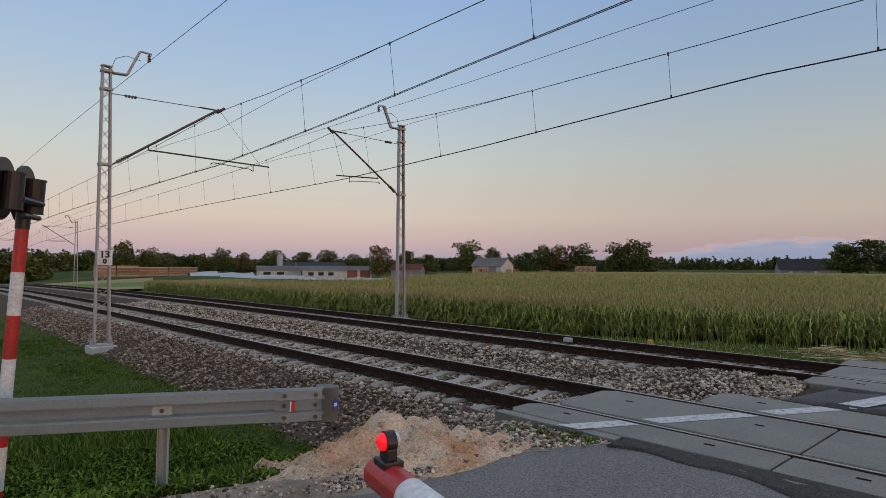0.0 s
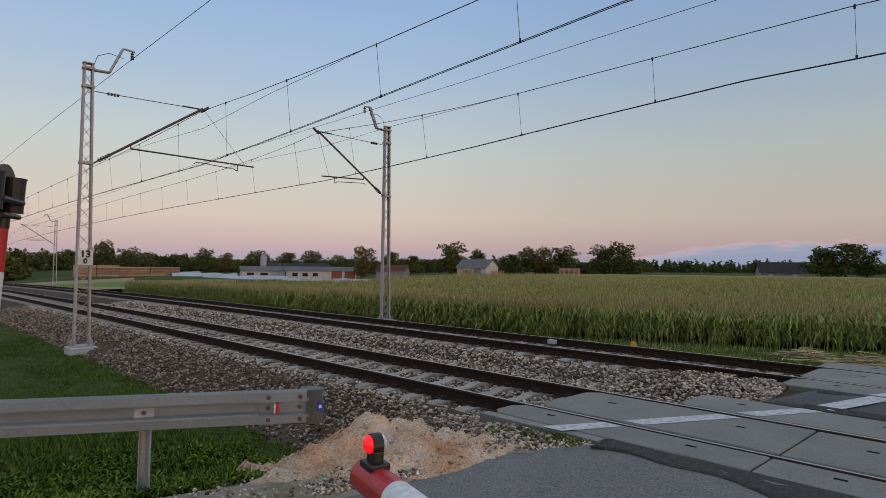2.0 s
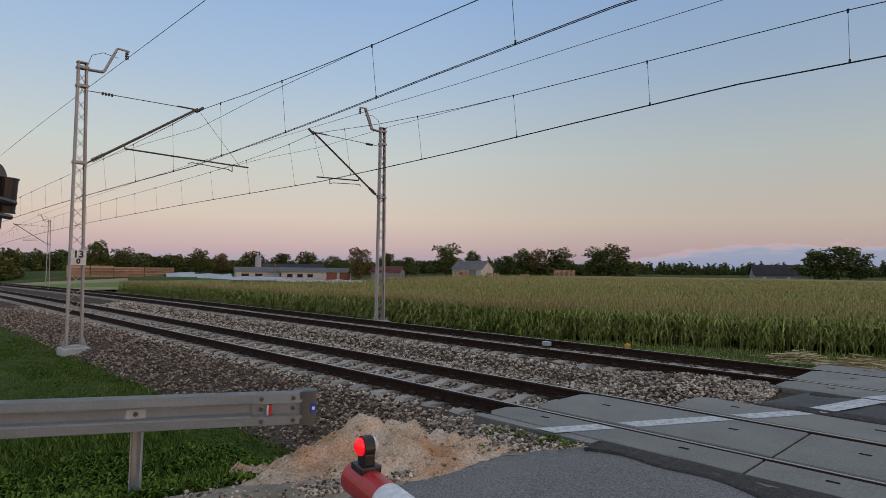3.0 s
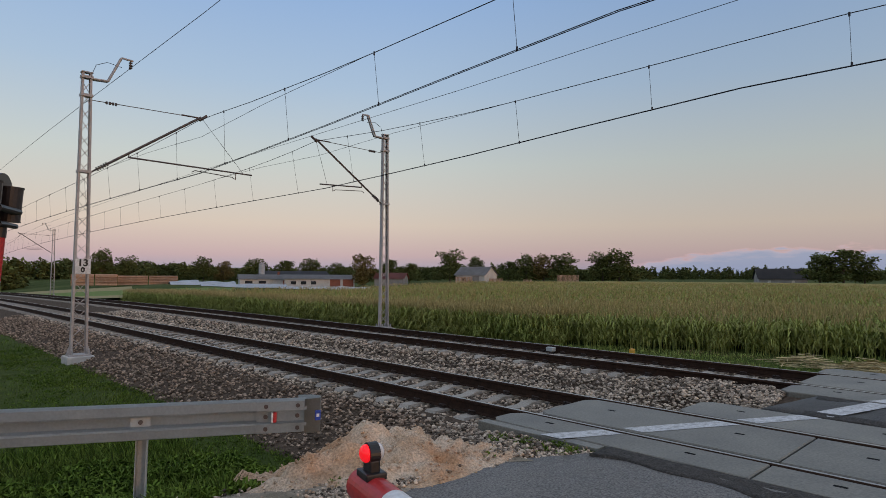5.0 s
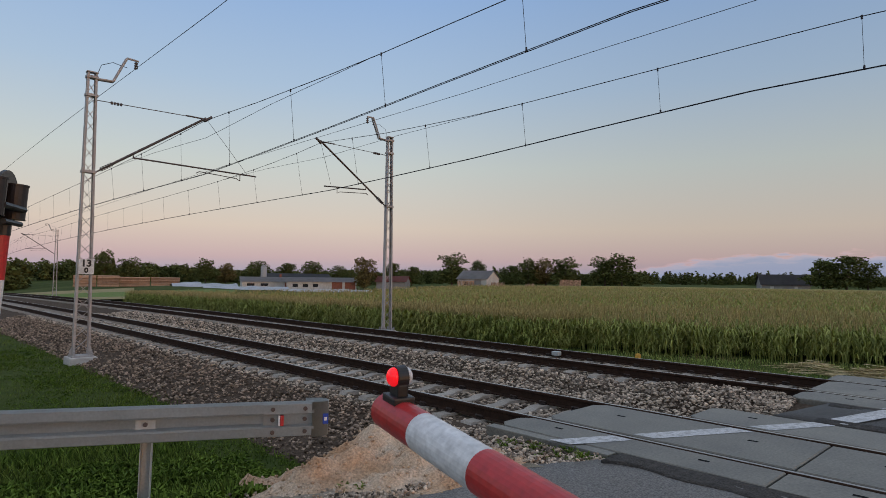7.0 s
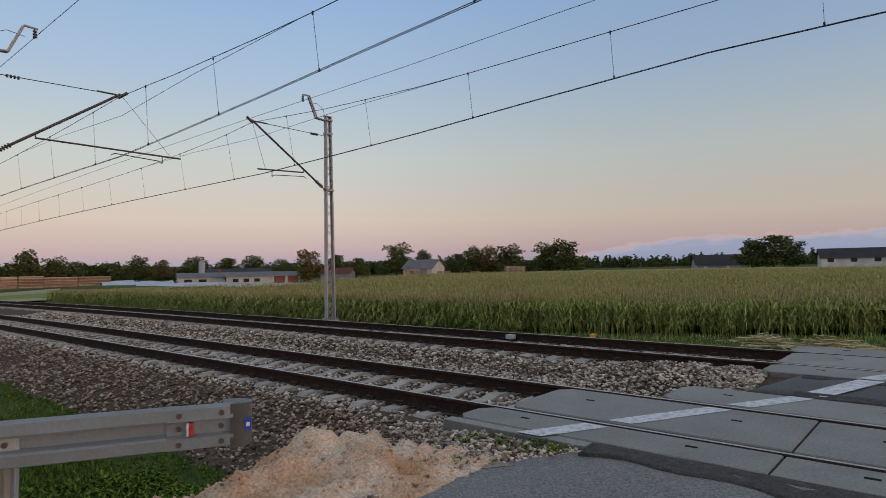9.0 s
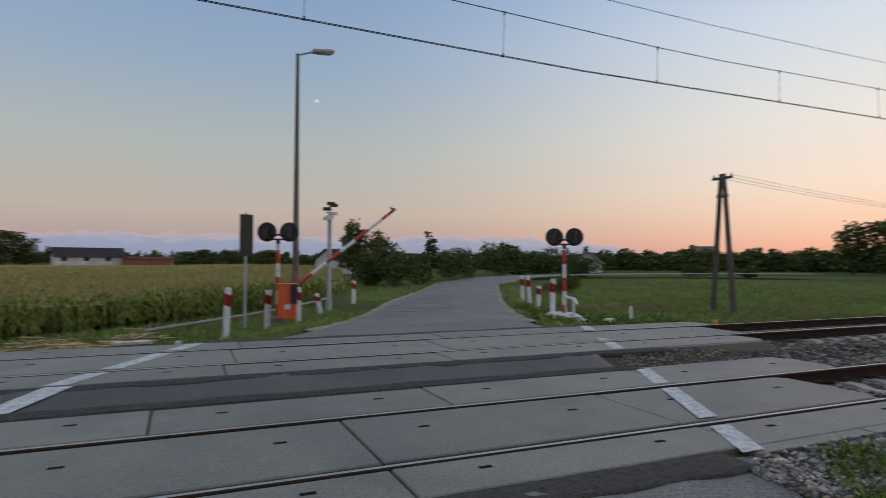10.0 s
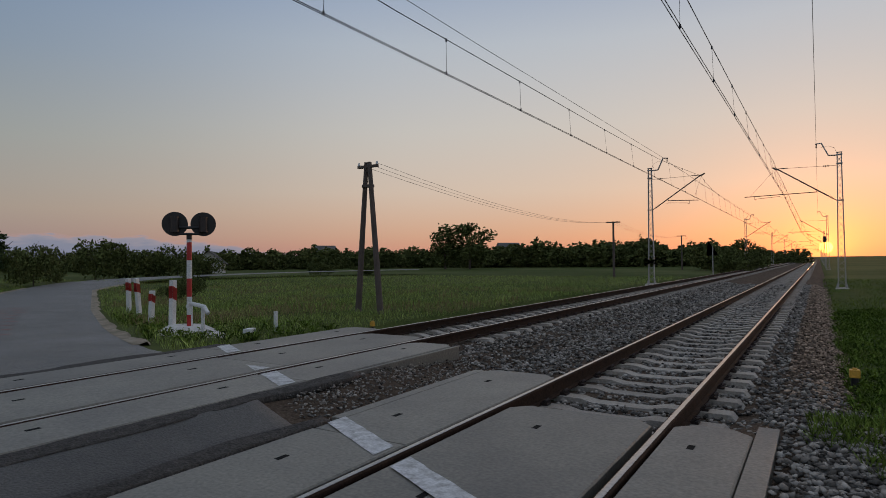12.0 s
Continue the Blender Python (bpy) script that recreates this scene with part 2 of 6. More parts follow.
M = {
    "infill": material("patched_asphalt", (0.078, 0.073, 0.066), 0.65, color2=(0.05, 0.047, 0.043), scale=1.5, fine=55, bump=0.7, stain=(0.098, 0.092, 0.084), stain_scale=0.5, grain=0.5, spec=0.5),
    "asphalt": material("worn_asphalt", (0.172, 0.160, 0.142), 0.65, color2=(0.135, 0.129, 0.122), scale=1.5, fine=55, bump=0.7, stain=(0.205, 0.196, 0.184), stain_scale=0.5, grain=0.75, spec=0.5),
    # near-black with little gloss, painting the shade inside the lifting slots
    "slot": material("slot_shade_black", (0.012, 0.012, 0.012), 0.95, spec=0.1),
    "bitumen": material("dark_bitumen", (0.085, 0.077, 0.069), 0.8, color2=(0.030, 0.027, 0.024), scale=14, fine=50, bump=1.0, grain=0.55, spec=0.25),
    "concrete": material("concrete_panel", (0.206, 0.192, 0.156), 0.5, color2=(0.15, 0.141, 0.118), scale=1.3, fine=35, bump=0.12, vary=0.12, stain=(0.12, 0.112, 0.098), stain_scale=0.9, grain=0.32),
    "sleeper": material("sleeper_concrete", (0.42, 0.385, 0.34), 0.85, color2=(0.30, 0.26, 0.215), scale=3, fine=40, bump=0.3, vary=0.15, spec=0.25),
    "rail_side": material("rusty_rail", (0.024, 0.014, 0.010), 0.85, 0.0, color2=(0.048, 0.026, 0.017), scale=8, fine=40, bump=0.3, spec=0.15),
    "rail_top": material("polished_rail_head", (0.42, 0.40, 0.38), 0.28, 1.0, color2=(0.32, 0.30, 0.28), scale=4, fine=30),
    "clip": material("rail_clip_steel", (0.05, 0.035, 0.03), 0.7, 0.3),
    "stone": material("ballast_stone", (0.53, 0.435, 0.34), 0.9, color2=(0.26, 0.205, 0.16), scale=4, fine=30, vary=0.85, island=True, spec=0.06),
    "stone_grey": material("grey_chippings", (0.35, 0.32, 0.285), 0.9, color2=(0.13, 0.115, 0.10), scale=4, fine=30, vary=0.8, island=True, spec=0.06),
    "stone_brown": material("brown_ballast_stone", (0.40, 0.30, 0.225), 0.9, color2=(0.19, 0.14, 0.105), scale=4, fine=30, vary=0.8, island=True, spec=0.06),
    "stubble": material("stubble_ground", (0.36, 0.29, 0.16), 0.95, color2=(0.28, 0.25, 0.12), scale=0.15, fine=2, spec=0.05),
    "young_crop": material("young_crop_ground", (0.13, 0.20, 0.055), 0.95, color2=(0.19, 0.23, 0.08), scale=0.12, fine=2, spec=0.05),
    "straw": material("pale_cut_stalks", (0.56, 0.46, 0.27), 0.85, color2=(0.42, 0.33, 0.17), scale=2, fine=20, vary=0.4, island=True, spec=0.05),
    "log_end": material("fresh_log_ends", (0.62, 0.33, 0.13), 0.85, color2=(0.48, 0.25, 0.10), scale=1.5, fine=8, vary=0.3, island=True),
    "ballast": material("ballast_bed", (0.05, 0.036, 0.027), 0.95, color2=(0.15, 0.112, 0.083), scale=22, fine=45, bump=1.0, spec=0.06),
    "soil": material("meadow_ground", (0.036, 0.058, 0.012), 0.95, color2=(0.075, 0.095, 0.024), scale=1.6, fine=12, bump=0.6, stain=(0.125, 0.135, 0.05), stain_scale=0.05, spec=0.06),
    "grass": material("grass_blades", (0.078, 0.145, 0.020), 0.8, color2=(0.165, 0.20, 0.045), scale=0.6, fine=8, vary=0.7, island=True, spec=0.05),
    "meadow": material("meadow_blades", (0.19, 0.285, 0.06), 0.8, color2=(0.31, 0.34, 0.11), scale=0.25, fine=6, vary=0.7, island=True, spec=0.05),
    "weed": material("broad_weed_leaf", (0.175, 0.25, 0.042), 0.65, color2=(0.065, 0.115, 0.02), scale=2, fine=20, vary=0.6, island=True, spec=0.05),
    "dry": material("dry_stems", (0.30, 0.24, 0.11), 0.85, color2=(0.22, 0.18, 0.09), scale=2, fine=20, vary=0.3, island=True, spec=0.05),
    "corn": material("maize_leaf", (0.25, 0.30, 0.075), 0.6, color2=(0.33, 0.33, 0.105), scale=0.25, fine=5, vary=0.4, island=True, spec=0.05),
    "tassel": material("maize_tassel", (0.45, 0.36, 0.17), 0.85, color2=(0.36, 0.29, 0.125), scale=0.3, fine=8, vary=0.3, island=True, spec=0.05),
    "canopy": material("maize_canopy", (0.225, 0.215, 0.065), 0.9, color2=(0.32, 0.27, 0.10), scale=0.12, fine=3.5, bump=1.0, stain=(0.33, 0.27, 0.12), stain_scale=0.03, spec=0.06),
    "sand": material("heaped_sand", (0.66, 0.54, 0.42), 0.95, color2=(0.50, 0.33, 0.20), scale=2.2, fine=45, bump=1.0, stain=(0.46, 0.25, 0.13), stain_scale=1.8, grain=0.4, spec=0.06),
    "shoulder": material("gravel_shoulder", (0.46, 0.39, 0.31), 0.95, color2=(0.27, 0.225, 0.17), scale=4, fine=70, bump=1.0, stain=(0.20, 0.185, 0.13), stain_scale=1.6, spec=0.06),
    "zinc": material("galvanised_steel", (0.42, 0.45, 0.45), 0.5, 0.05, color2=(0.37, 0.395, 0.395), scale=5, fine=50, bump=0.03, grain=0.1, stain=(0.36, 0.38, 0.37), stain_scale=2),
    "mast": material("grey_painted_steel", (0.45, 0.42, 0.41), 0.6, 0.1, color2=(0.34, 0.32, 0.31), scale=5, fine=40),
    "lamp_steel": material("weathered_lamp_column", (0.17, 0.145, 0.13), 0.6, 0.2, color2=(0.12, 0.10, 0.09), scale=5, fine=40),
    "steel_dark": material("weathered_tube_steel", (0.09, 0.075, 0.07), 0.6, 0.5, color2=(0.13, 0.10, 0.09), scale=6, fine=40),
    "wire": material("copper_wire", (0.035, 0.035, 0.045), 0.55, 0.5),
    "white": material("white_paint", (0.74, 0.74, 0.74), 0.45, color2=(0.66, 0.66, 0.66), scale=5, fine=40, stain=(0.55, 0.54, 0.52), stain_scale=4),
    "line": material("worn_road_paint", (0.66, 0.66, 0.66), 0.7, color2=(0.50, 0.50, 0.50), scale=6, fine=50, stain=(0.25, 0.245, 0.23), stain_scale=13),
    "red": material("signal_red_paint", (0.50, 0.03, 0.03), 0.38, color2=(0.42, 0.025, 0.025), scale=5, fine=40),
    "red_line": material("faded_red_road_paint", (0.32, 0.12, 0.11), 0.8, color2=(0.22, 0.13, 0.12), scale=5, fine=40),
    "orange": material("orange_enamel", (0.78, 0.13, 0.02), 0.45, color2=(0.66, 0.10, 0.02), scale=4, fine=30),
    "yellow": material("yellow_cap", (0.72, 0.40, 0.04), 0.5, color2=(0.55, 0.30, 0.05), scale=9, fine=60),
    "black": material("black_plastic", (0.018, 0.018, 0.02), 0.42, color2=(0.012, 0.012, 0.013), scale=9, fine=60),
    "hood": material("brown_black_hood", (0.03, 0.022, 0.02), 0.45, color2=(0.02, 0.016, 0.016), scale=9, fine=60),
    "lens": material("red_lamp_lens", (0.9, 0.012, 0.02), 0.15, emit=0.7),
    "clear": material("clear_lamp_lens", (0.75, 0.75, 0.75), 0.12),
    "glass": material("dark_signal_lens", (0.05, 0.03, 0.03), 0.08),
    "blue": material("blue_sticker", (0.02, 0.07, 0.42), 0.4),
    "wood": material("creosoted_pole_wood", (0.085, 0.065, 0.055), 0.85, color2=(0.13, 0.10, 0.085), scale=3, fine=40, bump=0.4),
    "log": material("cut_logs", (0.52, 0.34, 0.23), 0.9, color2=(0.38, 0.24, 0.16), scale=1.2, fine=6, vary=0.3, island=True),
    "leaf": material("tree_leaves", (0.074, 0.096, 0.032), 0.85, color2=(0.12, 0.13, 0.046), scale=0.4, fine=4, vary=0.5, island=True, spec=0.05),
    "leaf_warm": material("turning_leaves", (0.17, 0.115, 0.045), 0.8, color2=(0.10, 0.10, 0.036), scale=0.4, fine=4, vary=0.5, island=True, spec=0.05),
    "needle": material("pine_needles", (0.052, 0.074, 0.036), 0.85, color2=(0.082, 0.10, 0.045), scale=0.4, fine=4, vary=0.45, island=True, spec=0.05),
    "bark": material("bark", (0.07, 0.055, 0.042), 0.9, color2=(0.11, 0.085, 0.065), scale=3, fine=20, bump=0.5),
    "wall_white": material("pale_render", (0.70, 0.68, 0.64), 0.85, color2=(0.44, 0.42, 0.40), scale=0.4, fine=6),
    "wall_grey": material("grey_render", (0.34, 0.33, 0.31), 0.85, color2=(0.22, 0.21, 0.21), scale=0.4, fine=6),
    "wall_brick": material("red_brick_wall", (0.32, 0.11, 0.07), 0.85, color2=(0.24, 0.09, 0.06), scale=0.8, fine=8),
    "roof_dark": material("dark_roofing", (0.035, 0.035, 0.04), 0.6, color2=(0.06, 0.055, 0.055), scale=0.5, fine=8),
    "roof_grey": material("fibre_cement_roof", (0.34, 0.33, 0.33), 0.75, color2=(0.25, 0.24, 0.235), scale=0.5, fine=8),
    "roof_red": material("red_sheet_roof", (0.26, 0.07, 0.05), 0.6, color2=(0.18, 0.06, 0.05), scale=0.5, fine=8),
    "pane": material("window_glass", (0.03, 0.035, 0.04), 0.1),
    "film": material("white_silage_film", (0.45, 0.47, 0.50), 0.5, color2=(0.34, 0.36, 0.39), scale=0.4, fine=5),
    "moon": material("moonlit_rock", (0.8, 0.8, 0.78), 0.9, emit=0.55),
    "plank": material("sawn_boards", (0.33, 0.21, 0.13), 0.85, color2=(0.25, 0.15, 0.09), scale=2, fine=20, vary=0.25),
}

# ---- mesh helpers ----


def link_mesh(name, bm, mat, smooth=False):
    me = bpy.data.meshes.new(name)
    bm.to_mesh(me)
    bm.free()
    for p in me.polygons:
        p.use_smooth = smooth
    for m in (mat if isinstance(mat, (list, tuple)) else (mat,)):
        me.materials.append(M[m])
    return me


def part(name, bm, mat, parent=None, label="", smooth=False, kind=""):
    ob = new(name, link_mesh(name, bm, mat, smooth))
    ob.parent = parent
    return tagged(ob, label, kind=kind)


def thing(name, label, category, group="", at=None):
    ob = tagged(new(name), label, category, group)
    if at is not None:
        ob.matrix_basis = at
    return ob


def box(bm, x0, y0, z0, x1, y1, z1, bevel=0.0, mi=0):
    vs = [bm.verts.new(p) for p in ((x0, y0, z0), (x1, y0, z0), (x1, y1, z0), (x0, y1, z0), (x0, y0, z1), (x1, y0, z1), (x1, y1, z1), (x0, y1, z1))]
    fs = [bm.faces.new([vs[i] for i in f]) for f in ((0, 3, 2, 1), (4, 5, 6, 7), (0, 1, 5, 4), (1, 2, 6, 5), (2, 3, 7, 6), (3, 0, 4, 7))]
    for f in fs:
        f.material_index = mi
    if bevel:
        es = list({e for f in fs for e in f.edges})
        bmesh.ops.bevel(bm, geom=es, offset=bevel, segments=2, affect="EDGES", profile=0.6)
    return bm


def rod(bm, p, q, r0, r1=None, seg=8, mi=0, cap=True):
    p, q = Vector(p), Vector(q)
    r1 = r0 if r1 is None else r1
    d = (q - p).normalized()
    a = d.orthogonal().normalized()
    b = d.cross(a)
    ring = []
    for c, r in ((p, r0), (q, r1)):
        ring.append([bm.verts.new(c + (a * math.cos(2 * math.pi * i / seg) + b * math.sin(2 * math.pi * i / seg)) * r) for i in range(seg)])
    for i in range(seg):
        f = bm.faces.new((ring[0][i], ring[0][(i + 1) % seg], ring[1][(i + 1) % seg], ring[1][i]))
        f.material_index, f.smooth = mi, True
    if cap:
        for rg in (ring[0][::-1], ring[1]):
            bm.faces.new(rg).material_index = mi
    return bm


def path_rod(bm, pts, r, seg=8, mi=0):
    for a, b in zip(pts[:-1], pts[1:]):
        rod(bm, a, b, r, seg=seg, mi=mi)
    return bm


def prism(bm, profile, y0, y1, mi=0):
    """Extrude an (x, z) profile along y."""
    a = [bm.verts.new((x, y0, z)) for x, z in profile]
    b = [bm.verts.new((x, y1, z)) for x, z in profile]
    n = len(profile)
    for i in range(n):
        bm.faces.new((a[i], a[(i + 1) % n], b[(i + 1) % n], b[i])).material_index = mi
    bm.faces.new(a[::-1]).material_index = mi
    bm.faces.new(b).material_index = mi
    return bm


def numpy_mesh(name, verts, faces, mat, mat_index=None):
    me = bpy.data.meshes.new(name)
    k = faces.shape[1]
    me.vertices.add(len(verts))
    me.vertices.foreach_set("co", np.ascontiguousarray(verts, dtype=np.float32).ravel())
    me.loops.add(faces.size)
    me.loops.foreach_set("vertex_index", np.ascontiguousarray(faces, dtype=np.int32).ravel())
    me.polygons.add(len(faces))
    me.polygons.foreach_set("loop_start", np.arange(0, faces.size, k, dtype=np.int32))
    me.polygons.foreach_set("loop_total", np.full(len(faces), k, dtype=np.int32))
    for m in (mat if isinstance(mat, (list, tuple)) else (mat,)):
        me.materials.append(M[m])
    if mat_index is not None:
        me.polygons.foreach_set("material_index", np.asarray(mat_index, dtype=np.int32))
    me.update(calc_edges=True)
    me.validate()
    return me


rng = np.random.default_rng(7)


def scatter(name, base_v, base_f, pos, scale, mat, label, category, tilt=0.0, stretch=None, base_mi=None, parent=None):
    """Many copies of one small shape, joined into one uncountable mass."""
    n = len(pos)
    ang = rng.uniform(0, 2 * np.pi, n)
    ca, sa = np.cos(ang), np.sin(ang)
    v = np.repeat(base_v[None], n, 0) * scale[:, None, None]
    if stretch is not None:
        v = v * stretch[:, None, :]
    if tilt:
        tx, ty = rng.normal(0, tilt, n), rng.normal(0, tilt, n)
        v[:, :, 0] += v[:, :, 2] * tx[:, None]
        v[:, :, 1] += v[:, :, 2] * ty[:, None]
    x = v[:, :, 0] * ca[:, None] - v[:, :, 1] * sa[:, None]
    y = v[:, :, 0] * sa[:, None] + v[:, :, 1] * ca[:, None]
    v = np.stack([x, y, v[:, :, 2]], -1) + pos[:, None, :]
    f = base_f[None] + (np.arange(n) * len(base_v))[:, None, None]
    mi = None if base_mi is None else np.tile(base_mi, n)
    ob = new(name, numpy_mesh(name, v.reshape(-1, 3), f.reshape(-1, base_f.shape[1]), mat, mi))
    ob.parent = parent
    return tagged(ob, label, category, kind="stuff")


# ---- plan ----
GAUGE, TRACK_2 = 1.507, 4.5     # rail spacing, and the first rail of the second track
MAST_Y, SPAN = 18.87, 60.8


def bend(y):
    """Shift of the line (x, z) where it drops and bends north of the crossing."""
    d = max(0.0, y - 22.0)
    return 0.00042 * d * d / (1 + d / 400), -0.00023 * d * d / (1 + d / 150)


def road_z(x):
    return float(np.interp(x, (-60, -12, -5, -1.2, 2.6, 3.7, 7.0, 12, 30, 60), (-0.5, -0.12, -0.02, -0.004, -0.004, 0.08, 0.08, -0.10, -0.2, 0.2)))


ROAD = [(-60, 33.5, 27.5), (-20, 12.4, 7.0), (-6, 5.3, -0.4), (-3.2, 4.5, -1.9), (-2.1, 4.6, -2.5), (-0.85, 3.9, -3.3), (2.6, 2.7, -5.1), (3.6, 2.3, -5.7), (8.3, -1.3, -6.95),
        (13.65, -4.35, -9.3), (20, -7.3, -12.4), (36, -15.9, -21.0), (44, -21.4, -27.9)]


def road_edges(x):
    xs = [r[0] for r in ROAD]
    return float(np.interp(x, xs, [r[1] for r in ROAD])), float(np.interp(x, xs, [r[2] for r in ROAD]))


def ground_z(x, y):
    """Height of the ground sheet."""
    north = min(1.0, max(0.0, (y - 22) / 10))
    dz = bend(y)[1] * (1.0 if x < 12 else max(0.0, 1 - (x - 12) / 30)) if y > 22 else 0.0
    dz = max(dz, -4.0)
    if x < (-1.9 if y > -3 else -1.3):
        base = -0.58 if y > -3 else -0.40
    elif x < 9:
        base = -0.75
    else:
        t = min(1.0, max(0.0, (y + 6) / 9))
        base = -0.32 * (1 - t) + -0.62 * t
    if -60 < x < 60:
        l, r = road_edges(x)
        d = max(0.0, y - l, r - y)
        k = max(0.0, 1 - d / (3.5 if x > 0 else 2.6))
        k = k * k * (3 - 2 * k)
        base = base * (1 - k) + (road_z(x) - 0.05) * k
    if -0.3 < x < 6.4 and -12 < y < 8:
        base = min(base, -0.45)
    r = math.hypot(x, y)
    if x > 20 and y > 40:
        b = math.degrees(math.atan2(x, y))
        base -= 1.7 * min(1.0, max(0.0, (r - 85) / 80)) * max(0.0, 1 - abs(b - 31) / 11) ** 0.6
    if r > 500:
        base += min(1.0, (r - 500) / 900) * 3.0
    return base + dz

# ---- ground, road, ballast ----
def lattice_axis(dense0, dense1, step, far):
    a = list(np.arange(dense0, dense1 + 1e-6, step))
    s = step
    while a[-1] < far:
        s *= 1.22
        a.append(a[-1] + s)
    s = step
    while a[0] > -far:
        s *= 1.22
        a.insert(0, a[0] - s)
    return np.array(a)


gx, gy = lattice_axis(-12, 24, 0.45, 3500), lattice_axis(-18, 24, 0.45, 3500)
gv = np.array([(x, y, ground_z(x, y) + 0.05 * noise.noise((x * 0.35, y * 0.35, 0)) * (1 if abs(x) < 80 else 0)) for y in gy for x in gx])
ii, jj = np.meshgrid(np.arange(len(gx) - 1), np.arange(len(gy) - 1))
q = (jj * len(gx) + ii).ravel()
ground = new("ground", numpy_mesh("ground", gv, np.stack([q, q + 1, q + 1 + len(gx), q + len(gx)], 1), "soil"))
tagged(ground, "grassy meadow ground with bare patches", "ground", kind="structure")

bm = bmesh.new()
prev = None
for x in np.concatenate([np.arange(-60, -8, 4), np.array([*np.arange(-8, -1, 0.5), -1.0, -0.8, -0.72, 0.5, 2, 4, 5.5, 6.72, 6.84, *np.arange(7.2, 14, 0.5)]), np.arange(14, 44.1, 2)]):
    l, r = road_edges(x)
    wob = 0.12 * noise.noise((x * 1.7, 0, 3)), 0.12 * noise.noise((x * 1.7, 9, 3))
    dip = 0.32 if -0.75 < x < 6.75 else 0.0
    rowv = [bm.verts.new((x, y, road_z(x) - dip + (0.03 if abs(x - 3) > 6 else 0.0) * (1 - abs(2 * k / 8 - 1)) - (0.03 if k in (0, 8) else 0))) for k, y in enumerate(np.linspace(l + wob[0], r + wob[1], 9))]
    if prev:
        for k in range(8):
            bm.faces.new((prev[k], prev[k + 1], rowv[k + 1], rowv[k]))
    prev = rowv
# the bend to the south beyond the bushes
for i in range(1, 19):
    h0, h1 = radians(37), radians(37 + 6 * i)
    c = Vector((44 + 26 * (math.sin(h1) - math.sin(h0)), -24.65 - 26 * (math.cos(h0) - math.cos(h1)), 0))
    n = Vector((math.sin(h1), math.cos(h1), 0))
    rowv = [bm.verts.new(c + n * w + Vector((0, 0, road_z(44) + 0.02 * i))) for w in np.linspace(2.6, -2.6, 9)]
    for k in range(8):
        bm.faces.new((prev[k], prev[k + 1], rowv[k + 1], rowv[k]))
    prev = rowv
road = part("road", bm, "asphalt", None, "worn grey asphalt road crossing the tracks", True, "structure")
tagged(road, category="road")

# gravel shoulder beside the road, on the near side
bm = bmesh.new()
prev = None
for x in np.arange(-14, -1.2, 0.4):
    l, r = road_edges(x)
    rowv = [bm.verts.new((x, l + d + 0.15 * noise.noise((x, d, 5)), (road_z(x) - 0.022 + 0.02 * max(0.0, d)) if d < 0.1 else ground_z(x, l + d) + (0.06 if d < 1.6 else -0.12))) for d in (-0.12, 0.0, 0.4, 0.9, 1.5, 1.9)]
    if prev:
        for k in range(5):
            bm.faces.new((prev[k], rowv[k], rowv[k + 1], prev[k + 1]))
    prev = rowv
tagged(part("shoulder", bm, "shoulder", None, "pale gravel verge along the asphalt", True, "structure"), category="pavement")
# narrow crumbling edges of the road beyond the tracks
for side_k in (0, 1):
    bm, prev = bmesh.new(), None
    for x in np.arange(9.0, 42, 0.35):
        e, out = road_edges(x)[side_k], (1 if side_k == 0 else -1)
        wide = 0.24 + 0.22 * noise.noise((x * 0.9, side_k * 5, 2))
        rowv = [bm.verts.new((x, e + out * d, (road_z(x) - 0.02) if d < 0.05 else ground_z(x, e + out * d) + (0.06 if d < wide * 0.9 else -0.08))) for d in (-0.1, 0.02, wide * 0.6, wide)]
        if prev:
            for k in range(3):
                bm.faces.new((prev[k], rowv[k], rowv[k + 1], prev[k + 1]))
        prev = rowv
    bmesh.ops.recalc_face_normals(bm, faces=bm.faces)
    tagged(part("shoulder", bm, "shoulder", None, "narrow sandy edge of the road", True, "structure"), category="pavement")


def ballast_top(x, y):
    """Height of the ballast bed across both tracks (before the bend)."""
    k = np.interp(y, (-7.0, 4.0), (2.0, 1.0))
    x = np.where(x > -0.9, x, -0.9 + (x + 0.9) * k)
    z = np.interp(x, (-2.6, -1.9, -1.0, 0.0, 1.5, 2.4, 3.0, 3.6, 4.5, 6.0, 7.0, 7.7, 9.0), (-0.66, -0.44, -0.22, -0.235, -0.235, -0.22, -0.26, -0.14, -0.135, -0.135, -0.13, -0.3, -0.72))
    return z


